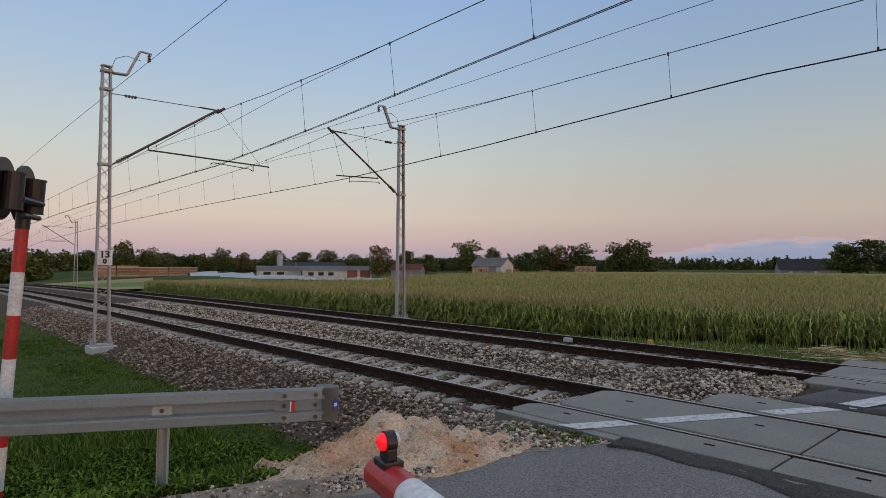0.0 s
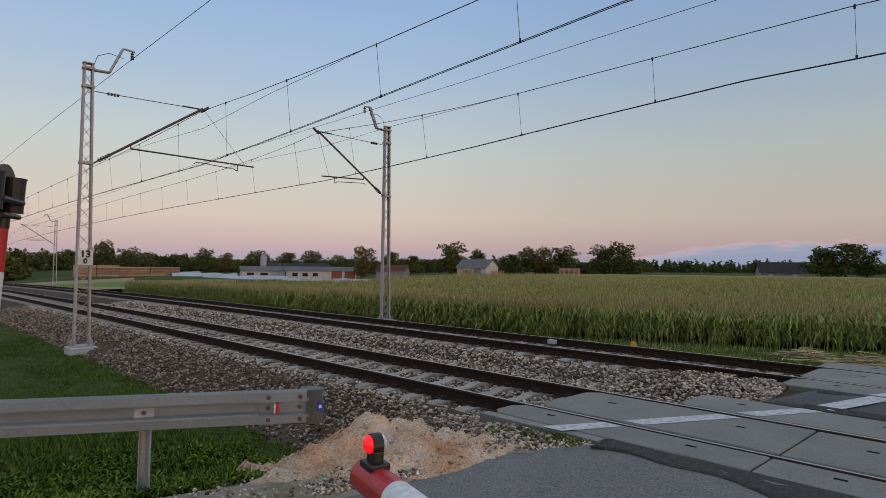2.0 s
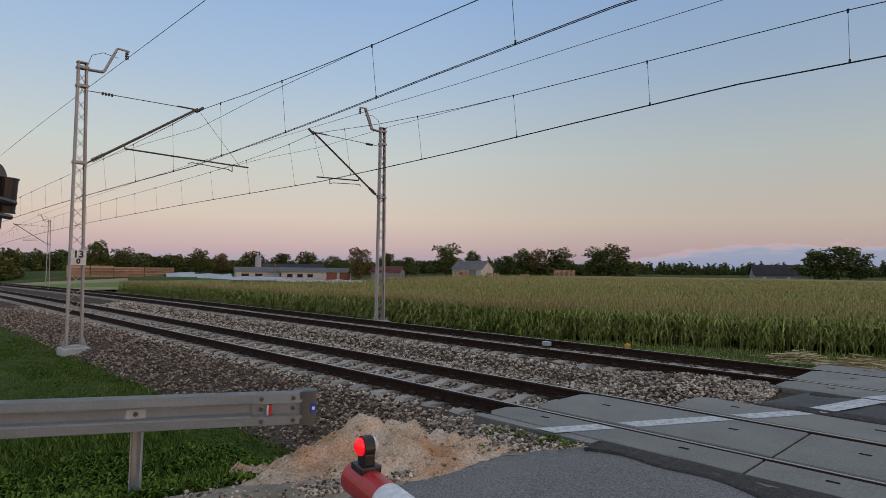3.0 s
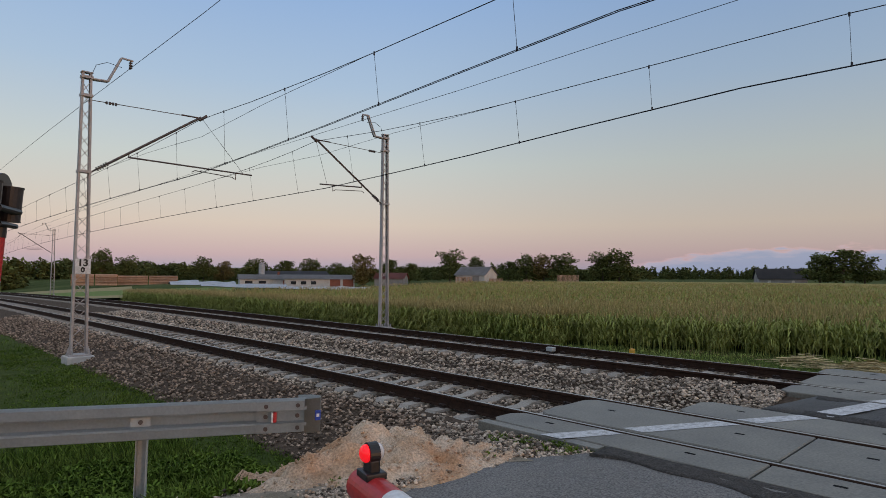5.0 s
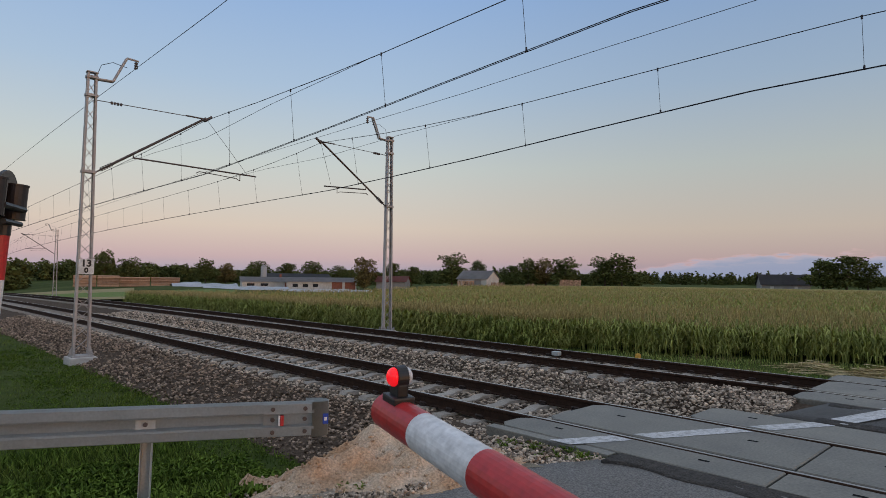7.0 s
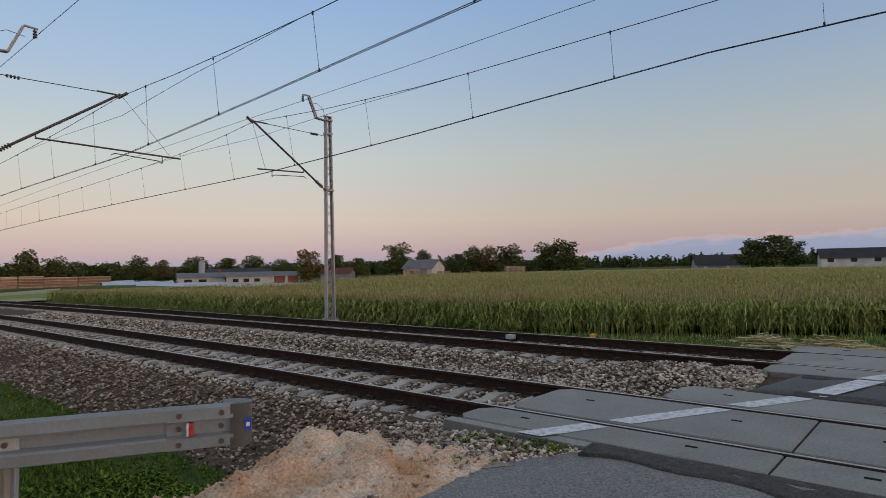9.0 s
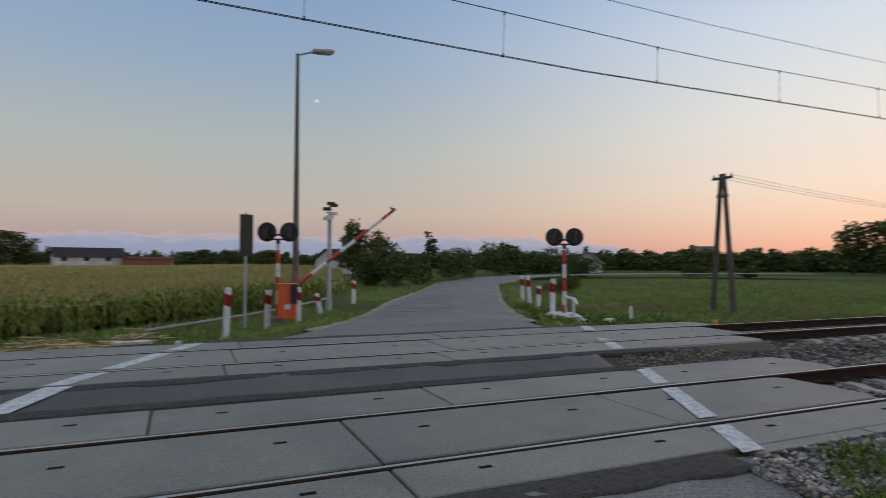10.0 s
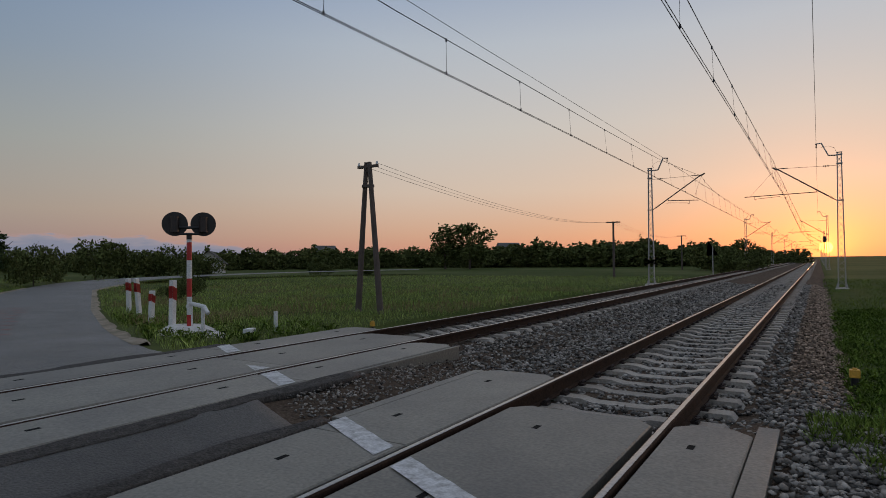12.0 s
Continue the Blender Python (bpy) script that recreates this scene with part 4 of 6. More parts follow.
    bm = bmesh.new()
    rod(bm, piv.lerp(tip, 0.14), tip, 0.036)
    rod(bm, tip - Vector((s * 0.05, 0, 0.10)), tip + Vector((s * 0.18, 0, 0.07)), 0.045)
    part("cantilever_tube", bm, "steel_dark", m, "sloping dark steel cantilever tube")
    bm = bmesh.new()
    rod(bm, piv, piv.lerp(tip, 0.15), 0.022)
    for k in range(5):
        a = piv.lerp(tip, 0.05 + 0.02 * k)
        rod(bm, a, a + (tip - piv).normalized() * 0.022, 0.062, seg=10)
    part("insulator", bm, "steel_dark", m)
    bm = bmesh.new()
    tie0 = Vector((s * 0.14, 0, 6.58 - z))
    rod(bm, tie0, tip - Vector((s * 0.1, 0, 0.03)), 0.011, seg=6)
    for k in range(4):
        rod(bm, tie0 + Vector((s * (0.35 + 0.08 * k), 0, 0)), tie0 + Vector((s * (0.39 + 0.08 * k), 0, 0)), 0.045)
    rod(bm, tip - Vector((s * 0.6, 0, 0.03)), tip - Vector((s * 0.1, 0, 0.03)), 0.024)
    part("top_tie", bm, "steel_dark", m)
    st0 = piv.lerp(tip, 0.32)
    out = 4.85 if s > 0 else 2.95
    bm = bmesh.new()
    rod(bm, st0 + Vector((0, 0, -0.12)), (s * out, 0, 5.06 - z), 0.024)
    rod(bm, st0, st0 + Vector((0, 0, -0.14)), 0.016)
    part("registration_tube", bm, "steel_dark", m)
    bm = bmesh.new()
    e = s * (out - 0.55)
    path_rod(bm, [(e, 0, 5.06 - z), (e, 0, 4.86 - z), (e - 0.12 * s, 0, 4.92 - z), (e - 1.3 * s, 0, 4.99 - z), (e - 1.4 * s, 0, 4.93 - z)], 0.013, 6)
    part("steady_arm", bm, "steel_dark", m)
    bm = bmesh.new()
    rod(bm, tip, (s * (out - 0.3), 0, 5.08 - z), 0.006, seg=5)
    part("stay_wire", bm, "wire", m)
    if sign:
        plate = thing_sign(m, z)
    return m


def text_mesh(body, size):
    c = bpy.data.curves.new("lettering", "FONT")
    c.body, c.size, c.align_x, c.align_y, c.extrude, c.offset = body, size, "CENTER", "CENTER", 0.002, 0.010
    ob = bpy.data.objects.new("lettering", c)
    scene.collection.objects.link(ob)
    me = bpy.data.meshes.new_from_object(ob.evaluated_get(bpy.context.evaluated_depsgraph_get()))
    bpy.data.objects.remove(ob)
    bpy.data.curves.remove(c)
    return me


def thing_sign(m, z):
    bm = bmesh.new()
    box(bm, -0.18, -0.012, -0.20, 0.18, 0.0, 0.20, 0.004)
    p = part("distance_plate", bm, "white", m, "white plate with the black figures 13 over 0")
    p.matrix_basis = pose(0, -0.2, 2.02 - z, 0, 0, -20)
    for body, size, zz in (("13", 0.25, 0.085), ("0", 0.18, -0.10)):
        me = text_mesh(body, size)
        me.materials.clear()
        me.materials.append(M["black"])
        t = new("figures", me)
        t.parent, t.matrix_basis = p, pose(0, -0.014, zz, 90, 0, 0)
    return p


for k in range(-9, 4):
    y = MAST_Y + SPAN * k
    mast(-2.2, y, 0.0, 1, "grey lattice steel mast with cantilever, standing beside the track", k == 0)
    mast(8.2, y, 0.0, -1, "grey lattice steel mast with cantilever, at the field side")


def wire_thing(name, pts, r, label, parent=None):
    bm = bmesh.new()
    pts = [Vector(p) for p in pts]
    prev = None
    for i, p in enumerate(pts):
        d = (pts[min(i + 1, len(pts) - 1)] - pts[max(i - 1, 0)]).normalized()
        a = d.cross(Vector((0, 0, 1))).normalized()
        b = a.cross(d)
        ring = [bm.verts.new(p + (a * math.cos(q6) + b * math.sin(q6)) * r) for q6 in (0, 1.257, 2.513, 3.77, 5.027)]
        if prev:
            for k in range(5):
                bm.faces.new((prev[k], prev[(k + 1) % 5], ring[(k + 1) % 5], ring[k])).smooth = True
        prev = ring
    ob = part(name, bm, "wire", parent, label)
    return ob


def overhead(x0, zig, tipx, label, raised=0.0):
    sysm = thing("overhead_line", label, "overhead wires", "overhead contact lines")
    for k in range(-9, 3):
        y0, y1 = MAST_Y + SPAN * k, MAST_Y + SPAN * (k + 1)
        z0, z1 = zig * (1 if k % 2 == 0 else -1), zig * (1 if k % 2 else -1)
        n = 17

        def contact(t, off=0.0):
            y = y0 + (y1 - y0) * t
            dx, dz = bend(y)
            return Vector((x0 + z0 + (z1 - z0) * t + dx + off, y, float(np.interp(y, (-42, -15, -6, 2, 5, 8, 11, 15, 19, 80), (5.02, 5.18, 5.20, 5.40, 5.41, 5.28, 5.14, 5.02, 4.92, 4.95))) + raised * float(np.interp(y, (-2, 3, 12, 19), (0, 1, 0.7, 0))) + dz))

        def mess(t):
            y = y0 + (y1 - y0) * t
            dx, dz = bend(y)
            e = abs(2 * t - 1)
            return Vector((tipx * e ** 8 + x0 * (1 - e ** 8) + dx, y, float(np.interp(y, (-42, -31, -23, -9, 3, 7, 11, 15, 19), (6.60, 6.12, 5.98, 5.88, 6.27, 6.24, 6.22, 6.35, 6.60)) if k == -1 else 6.10 + 0.50 * e ** 5) + raised * float(np.interp(y, (-2, 3, 12, 19), (0, 1, 0.7, 0))) + dz))
        ts = [i / n for i in range(n + 1)]
        for off in (-0.022, 0.022):
            wire_thing("contact_wire", [contact(t, off) for t in ts], 0.0075, "twin copper contact wire", sysm)
        wire_thing("messenger_wire", [mess(t) for t in [i / 34 for i in range(35)]], 0.009, "sagging messenger wire", sysm)
        for e, s in ((0.0, 1), (1.0, -1)):
            a, b = mess(e + s * 0.14), mess(e)
            st = [a, a.lerp(b, 0.5) + Vector((0, 0, -0.22)), b + Vector((0, 0, -0.55))]
            wire_thing("stitch_wire", st, 0.006, "", sysm)
        bm = bmesh.new()
        bm2 = bmesh.new()
        for i in range(n):
            t = (i + 0.5) / n
            a, b = mess(t), contact(t)
            if not -35 < a.y < 50:
                if abs(a.y) > 200:
                    continue
            if k in (-1, 0):
                one = bmesh.new()
                rod(one, a, b, 0.0045, seg=4, cap=False)
                dr = part("dropper", one, "wire", sysm)
                for p, q in ((b + Vector((0, 0, -0.02)), b + Vector((0, 0, 0.05))), (a + Vector((0, 0, -0.05)), a + Vector((0, 0, 0.02)))):
                    one = bmesh.new()
                    rod(one, p, q, 0.018, seg=6)
                    part("clamp", one, "wire", dr)
                continue
            rod(bm, a, b, 0.0045, seg=4, cap=False)
            rod(bm2, b + Vector((0, 0, -0.02)), b + Vector((0, 0, 0.05)), 0.018, seg=6)
            rod(bm2, a + Vector((0, 0, -0.05)), a + Vector((0, 0, 0.02)), 0.018, seg=6)
        if bm.verts:
            part("droppers", bm, "wire", sysm, kind="stuff")
            part("dropper_clamps", bm2, "wire", sysm, kind="stuff")
        else:
            bm.free()
            bm2.free()
    return sysm


overhead(0.75, 0.2, 0.95, "twin contact wires hung from a messenger wire over the first track", 0.09)
overhead(5.25, 0.2, 5.1, "twin contact wires hung from a messenger wire over the second track")
for x in (-1.1, 7.1):
    w = thing("feeder_line", "single grey feeder wire running along the mast heads", "overhead wires", "feeder lines")
    for k in range(-9, 3):
        pts = []
        for i in range(13):
            t = i / 12
            y = MAST_Y + SPAN * (k + t)
            dx, dz = bend(y)
            pts.append((x + dx, y, (float(np.interp(y, (-42, -23, -13, -4, 5, 8, 12, 19), (7.75, 7.65, 7.58, 7.75, 7.94, 7.86, 7.75, 7.70))) if k == -1 else 7.70 - 0.1 * (1 - (2 * t - 1) ** 2)) + dz))
        wire_thing("wire_span", pts, 0.008, "", w)

# ---- crossing signals ----


def striped_pole(parent, r, z0, z1, first_red=True, step=0.4, name="pole"):
    z, red = z0, first_red
    while z < z1 - 1e-6:
        zz = min(z1, z + step)
        bm = bmesh.new()
        rod(bm, (0, 0, z), (0, 0, zz), r, seg=18)
        part("pole_band", bm, "red" if red else "white", parent)
        z, red = zz, not red


def light_head(parent, x, z, rr, back=0.0):
    """Round black backboard with a hooded lamp, facing local -y."""
    bm = bmesh.new()
    rod(bm, (x, 0.0, z), (x, 0.03, z), rr, seg=32)
    b = part("backboard", bm, "black", parent, "round black backboard")
    b.location.y = back
    bm = bmesh.new()
    seg = 18
    inner = []
    for ring, (yy, r) in enumerate(((0.0, 0.12), (-0.26, 0.12))):
        inner.append([bm.verts.new((x + r * math.cos(a), yy, z + r * math.sin(a))) for a in np.linspace(radians(-35), radians(215), seg)])
    for i in range(seg - 1):
        bm.faces.new((inner[0][i], inner[0][i + 1], inner[1][i + 1], inner[1][i]))
    bmesh.ops.solidify(bm, geom=list(bm.faces), thickness=0.006)
    part("hood", bm, "hood", b, "dark cylindrical lamp hood", True)
    bm = bmesh.new()
    rod(bm, (x, 0.0, z), (x, -0.02, z), 0.10, seg=20)
    part("lens", bm, "glass", b, "unlit dark red lens")
    bm = bmesh.new()
    rod(bm, (x, 0.11, z - 0.17), (x, 0.11, z + 0.14), 0.085, seg=18)
    rod(bm, (x, 0.11, z + 0.14), (x, 0.11, z + 0.155), 0.092, seg=18)
    rod(bm, (x, 0.11, z - 0.18), (x, 0.11, z - 0.17), 0.090, seg=18)
    part("lamp_case", bm, "hood", b, "upright cylindrical lamp case")


def crossing_signal(at, height, label, rr=0.30, sep=0.36, back=0.0):
    s = thing("crossing_signal", label, "railway signal", "crossing signals", at)
    striped_pole(s, 0.055, 0.0, height - 0.10)
    bm = bmesh.new()
    rod(bm, (0, 0, height - 0.10), (0, 0, height + 0.05), 0.06, seg=12)
    rod(bm, (-sep, 0.06, height + 0.16), (sep, 0.06, height + 0.16), 0.03)
    rod(bm, (-sep * 0.8, 0.06, height + 0.02), (sep * 0.8, 0.06, height + 0.02), 0.025)
    part("cross_bar", bm, "black", s)
    for x in (-sep, sep):
        light_head(s, x, height + 0.24, rr, back)
    bm = bmesh.new()
    box(bm, -0.16, -0.16, -0.12, 0.16, 0.16, 0.03, 0.02)
    part("footing", bm, "concrete", s)
    return s


crossing_signal(pose(10.7, -9.48, -0.14, 0, 0, 52), 2.16, "two-lamp crossing signal on a red and white pole, unlit", 0.265, 0.29)
crossing_signal(pose(14.0, -1.72, -0.16, 0, 0, 66), 2.28, "two-lamp crossing signal beside the orange barrier drive, unlit", 0.285, 0.33)
crossing_signal(pose(-5.82, 7.22, -0.63, -3.8, 0, -117), 2.90, "two-lamp crossing signal behind the steel guard rail", 0.28, 0.25, -0.12)


# ---- barriers ----
def boom(length, r0, r1, stripes, lamp_tip):
    """Boom along local +x from the pivot, banded from the tip."""
    b = thing("barrier_boom", "red and white banded barrier boom with a red tip lamp", "barrier boom")
    x, k = length, 0
    while x > 0.0:
        ln = stripes[min(k, len(stripes) - 1)]
        x0 = max(0.0, x - ln)
        bm = bmesh.new()
        rod(bm, (x0, 0, 0), (x, 0, 0), r0 + (r1 - r0) * x0 / length, r0 + (r1 - r0) * x / length, seg=28, cap=(k == 0))
        part("band", bm, "white" if k % 2 else "red", b)
        x, k = x0, k + 1
    zt = r1
    bm = bmesh.new()
    box(bm, length - 0.125, -0.036, zt - 0.012, length - 0.035, 0.036, zt + 0.012, 0.006)
    box(bm, length - 0.112, -0.018, zt + 0.008, length - 0.048, 0.018, zt + 0.05, 0.006)
    rod(bm, (length - 0.08, -0.017, zt + 0.066), (length - 0.08, 0.017, zt + 0.066), 0.036, seg=24)
    lm = part("tip_lamp", bm, "black", b, "black lamp holder on the boom's tip")
    for s, mat, lab in ((1, "lens", "glowing red lens"), (-1, "clear", "clear lens")):
        bm = bmesh.new()
        bmesh.ops.create_uvsphere(bm, u_segments=18, v_segments=10, radius=0.029, matrix=Matrix.Translation((length - 0.08, s * 0.020, zt + 0.068)) @ Matrix.Diagonal((1, 0.75, 1, 1)))
        part("lamp_lens", bm, mat, lm, lab, True)
    return b


NEAR_PIVOT, NEAR_YAW, NEAR_LEN = Vector((-5.342 - 3.91 * math.sin(0.254), 2.008 - 3.91 * math.cos(0.254), 1.14)), 90 - math.degrees(0.254), 3.91
near_boom = boom(NEAR_LEN, 0.058, 0.056, (0.25, 0.32, 0.40, 0.40), True)
FAR_PIVOT, FAR_YAW, FAR_LEN = Vector((13.75, -2.3, 0.85)), -90.0, 3.75
far_boom = boom(FAR_LEN, 0.055, 0.045, (0.55, 0.55), True)


def barrier_drive(at, label):
    d = thing("barrier_drive", label, "barrier drive", "barrier drives", at)
    bm = bmesh.new()
    box(bm, -0.27, -0.22, 0.0, 0.27, 0.22, 0.98, 0.025)
    body = part("cabinet", bm, "orange", d, "orange enamelled drive cabinet")
    bm = bmesh.new()
    box(bm, -0.22, -0.228, 0.10, 0.22, -0.219, 0.90, 0.004)
    part("door", bm, "orange", body)
    bm = bmesh.new()
    box(bm, -0.07, -0.236, 0.28, 0.10, -0.228, 0.42)
    part("label_plate", bm, "white", body, "small white plate")
    bm = bmesh.new()
    box(bm, -0.29, -0.24, 0.98, 0.29, 0.24, 1.02, 0.012)
    part("lid", bm, "orange", d)
    bm = bmesh.new()
    rod(bm, (0.20, -0.36, 0.95), (0.20, 0.36, 0.95), 0.05, seg=14)
    box(bm, 0.10, -0.34, 0.45, 0.30, -0.28, 1.0, 0.01)
    part("pivot_arm", bm, "black", d, "black pivot arm and counterweight")
    return d


barrier_drive(pose(13.75, -1.95, -0.16, 0, 0, -100), "orange barrier drive cabinet beside the road")
near_drive = barrier_drive(pose(NEAR_PIVOT.x - 0.05, NEAR_PIVOT.y - 0.35, road_z(-6.7) - 0.02, 0, 0, 165), "orange barrier drive cabinet behind the viewer's standpoint")

# ---- posts, guard rail, markers ----


def guard_post(at, h, label, bar=(0.62, 0.86), r=0.075):
    p = thing("guard_post", label, "guard post", "red and white guard posts", at)
    bm = bmesh.new()
    box(bm, -0.075, -0.05, -0.1, 0.075, 0.05, h, 0.018)
    body = part("shaft", bm, "white", p, "white shaft")
    z0, z1 = h * bar[0], h * bar[1]
    bm = bmesh.new()
    lo, hi = [(-0.077, z0 + 0.03), (0.077, z0 - 0.03)], [(-0.077, z1 + 0.03), (0.077, z1 - 0.03)]
    for yy in (-0.053, 0.053):
        bm.faces.new([bm.verts.new((x, yy, z)) for x, z in (lo[0], lo[1], hi[1], hi[0])])
    for xx, k in ((-0.0785, 0), (0.0785, 1)):
        bm.faces.new([bm.verts.new((xx, yy, z)) for yy, z in ((-0.05, lo[k][1]), (0.05, lo[k][1]), (0.05, hi[k][1]), (-0.05, hi[k][1]))])
    bmesh.ops.solidify(bm, geom=list(bm.faces), thickness=-0.004)
    part("reflector_band", bm, "red", p, "slanted red band")
    return p


for x, y, h, tilt, lab in ((12.6, -0.2, 1.3, 2, "tall"), (14.0, -1.43, 1.1, 2, "tall"), (14.8, -2.48, 1.05, -1, "tall"), (16.8, -3.6, 0.72, -14, "short leaning"), (20.6, -5.8, 0.95, 1, "tall"),
                           (11.5, -9.6, 1.18, 2, "tall"), (14.5, -11.0, 0.85, 3, "short"), (17.0, -12.2, 1.15, -7, "leaning"), (18.4, -12.7, 1.12, -2, "tall")):
    guard_post(pose(x, y, ground_z(x, y) + 0.02, 0, tilt, -70), h, lab + " white guard post with a slanted red band")


def marker(x, y, h, w, mat, label):
    p = thing("marker_post", label, "marker post", "short marker posts", pose(x, y, ground_z(x, y) if not -2 < x < 8.5 else float(ballast_top(x, y)) - 0.05))
    bm = bmesh.new()
    rod(bm, (0, 0, -0.1), (0, 0, h), w, seg=12)
    part("shaft", bm, "black" if mat == "yellow" else mat, p)
    if mat == "yellow":
        bm = bmesh.new()
        box(bm, -w * 1.25, -w * 1.1, h, w * 1.25, w * 1.1, h + 0.11, 0.012)
        box(bm, -w * 0.6, -w * 0.6, h + 0.11, w * 0.6, w * 0.6, h + 0.13, 0.004)
        part("cap", bm, "yellow", p, "ochre yellow cap")
    return p


marker(8.75, 8.7, 0.48, 0.05, "yellow", "short black cable marker with a yellow cap")
marker(-1.5, -11.0, 0.30, 0.05, "yellow", "short black cable marker with a yellow cap")
marker(8.06, -12.6, 0.30, 0.04, "yellow", "short black cable marker with a yellow cap")
marker(-2.45, 9.5, 0.30, 0.05, "yellow", "short black cable marker with a yellow cap")
marker(10.4, -11.7, 0.50, 0.05, "white", "short white plastic post in the grass")
pp = marker(-1.75, -4.62, 0.26, 0.04, "white", "short white plastic pipe in the weeds")
pp.location.z = -0.12

bm = bmesh.new()
box(bm, -0.3, -0.09, -0.05, 0.3, 0.09, 0.06, 0.012)
slab = part("fallen_kerb", bm, "white", None, "white fallen kerbstone lying in grass", False)
slab.matrix_basis = pose(10.25, -10.75, ground_z(10.25, -10.75) + 0.10, 0, 3, -52)
tagged(slab, category="kerbstone")

# bent pipe handrail by the far signal, on a small concrete apron
hr = thing("pipe_handrail", "white bent pipe handrail beside the far signal", "handrail", at=pose(10.3, -9.4, ground_z(10.3, -9.4)))
bm = bmesh.new()
path_rod(bm, [(0.55, -0.15, 0.62), (0.42, -0.1, 0.70), (-0.35, 0.1, 0.66), (-0.5, 0.12, 0.52)], 0.045, 10)
part("top_pipe", bm, "white", hr)
for x, y in ((0.38, -0.1), (-0.28, 0.08)):
    bm = bmesh.new()
    rod(bm, (x, y, -0.1), (x, y, 0.68), 0.04, seg=10)
    part("leg", bm, "white", hr)
bm = bmesh.new()
vs = []
for i in range(14):
    a = 2 * math.pi * i / 14
    vs.append((math.cos(a), math.sin(a)))
lo = [bm.verts.new((1.05 * c, 0.85 * s, -0.06)) for c, s in vs]
hi = [bm.verts.new((0.45 * c, 0.35 * s, 0.20)) for c, s in vs]
for i in range(14):
    bm.faces.new((lo[i], lo[(i + 1) % 14], hi[(i + 1) % 14], hi[i]))
bm.faces.new(hi)
apron = part("concrete_apron", bm, "wall_white", None, "pale concrete apron round the signal's foot", True)
apron.location = (10.9, -9.55, ground_z(10.9, -9.5))
tagged(apron, category="apron")


def guard_rail():
    """W-beam with a blunt end; runs along local +x from its end cap."""
    g = thing("guard_rail", "galvanised steel W-beam guard rail on steel posts", "guard rail", at=pose(-3.40, 5.26, 0.54, 0, -0.9, 153.8))
    prof = [(-0.155, 0.0), (-0.150, 0.035), (-0.138, 0.066), (-0.066, 0.076), (-0.050, 0.066), (-0.036, 0.006), (0.036, 0.006), (0.050, 0.066), (0.066, 0.076), (0.138, 0.066), (0.150, 0.035), (0.155, 0.0)]

    def beam(x0, x1, lift, shape):
        bm = bmesh.new()
        a = [bm.verts.new((x0, d + lift, z)) for z, d in shape]
        b = [bm.verts.new((x1, d + lift, z)) for z, d in shape]
        for i in range(len(shape) - 1):
            bm.faces.new((a[i], a[i + 1], b[i + 1], b[i]))
        bmesh.ops.solidify(bm, geom=list(bm.faces), thickness=0.004)
        return bm
    body = part("beam", beam(0.5, 9.0, 0.0, prof), "zinc", g, "long W-section beam")
    end = [(-0.155, 0.0), (-0.150, 0.035), (-0.138, 0.070), (-0.058, 0.078), (-0.046, 0.03), (0.046, 0.03), (0.058, 0.078), (0.138, 0.070), (0.150, 0.035), (0.155, 0.0)]
    cap = part("end_piece", beam(0.14, 0.58, 0.012, end), "zinc", g, "lapped end piece")
    bm = bmesh.new()
    arc = [(0.16, 0.088), (0.06, 0.080), (0.015, 0.045), (0.0, 0.0), (0.015, -0.06), (0.07, -0.11), (0.2, -0.12)]
    a = [bm.verts.new((x, y, -0.155)) for x, y in arc]
    b = [bm.verts.new((x, y, 0.155)) for x, y in arc]
    for i in range(len(arc) - 1):
        f = bm.faces.new((a[i], a[i + 1], b[i + 1], b[i]))
    bmesh.ops.solidify(bm, geom=list(bm.faces), thickness=0.005)
    part("nose", bm, "zinc", g, "rounded steel nose", True)
    for k, (x, z, lift) in enumerate(((0.22, 0.10, 0.086), (0.22, -0.10, 0.086), (0.50, 0.10, 0.086), (0.50, -0.10, 0.086), (0.22, 0.0, 0.045), (0.50, 0.0, 0.045), (1.53, 0.0, 0.02), (3.0, 0.0, 0.02))):
        bm = bmesh.new()
        rod(bm, (x, lift, z), (x, lift + 0.014, z), 0.019, seg=10)
        part("bolt", bm, "steel_dark", g)
    for x in (1.53, 3.53, 5.53, 7.53):
        bm = bmesh.new()
        for yy0, yy1, x0, x1 in ((-0.16, -0.155, -0.045, 0.045), (-0.16, -0.06, -0.045, -0.040), (-0.16, -0.06, 0.040, 0.045)):
            box(bm, x + x0, yy0, -1.1, x + x1, yy1, 0.02)
        part("post", bm, "zinc", g, "channel steel post")
        bm = bmesh.new()
        box(bm, x - 0.08, 0.012, -0.04, x + 0.08, 0.018, 0.04)
        part("fixing_plate", bm, "zinc", g)
    bm = bmesh.new()
    box(bm, 0.405, 0.05, -0.045, 0.435, 0.10, 0.045, 0.006)
    part("reflector", bm, "red", g, "red and white side reflector")
    bm = bmesh.new()
    box(bm, 0.436, 0.05, -0.045, 0.452, 0.098, 0.045, 0.004)
    part("reflector_back", bm, "white", g)
    bm = bmesh.new()
    box(bm, 0.012, 0.066, -0.045, 0.062, 0.090, 0.045, 0.003)
    st = part("sticker", bm, "blue", g, "blue sticker with an illegible white mark")
    bm = bmesh.new()
    box(bm, 0.024, 0.090, -0.014, 0.050, 0.092, 0.016)
    part("mark", bm, "white", st)
    return g


guard_rail()

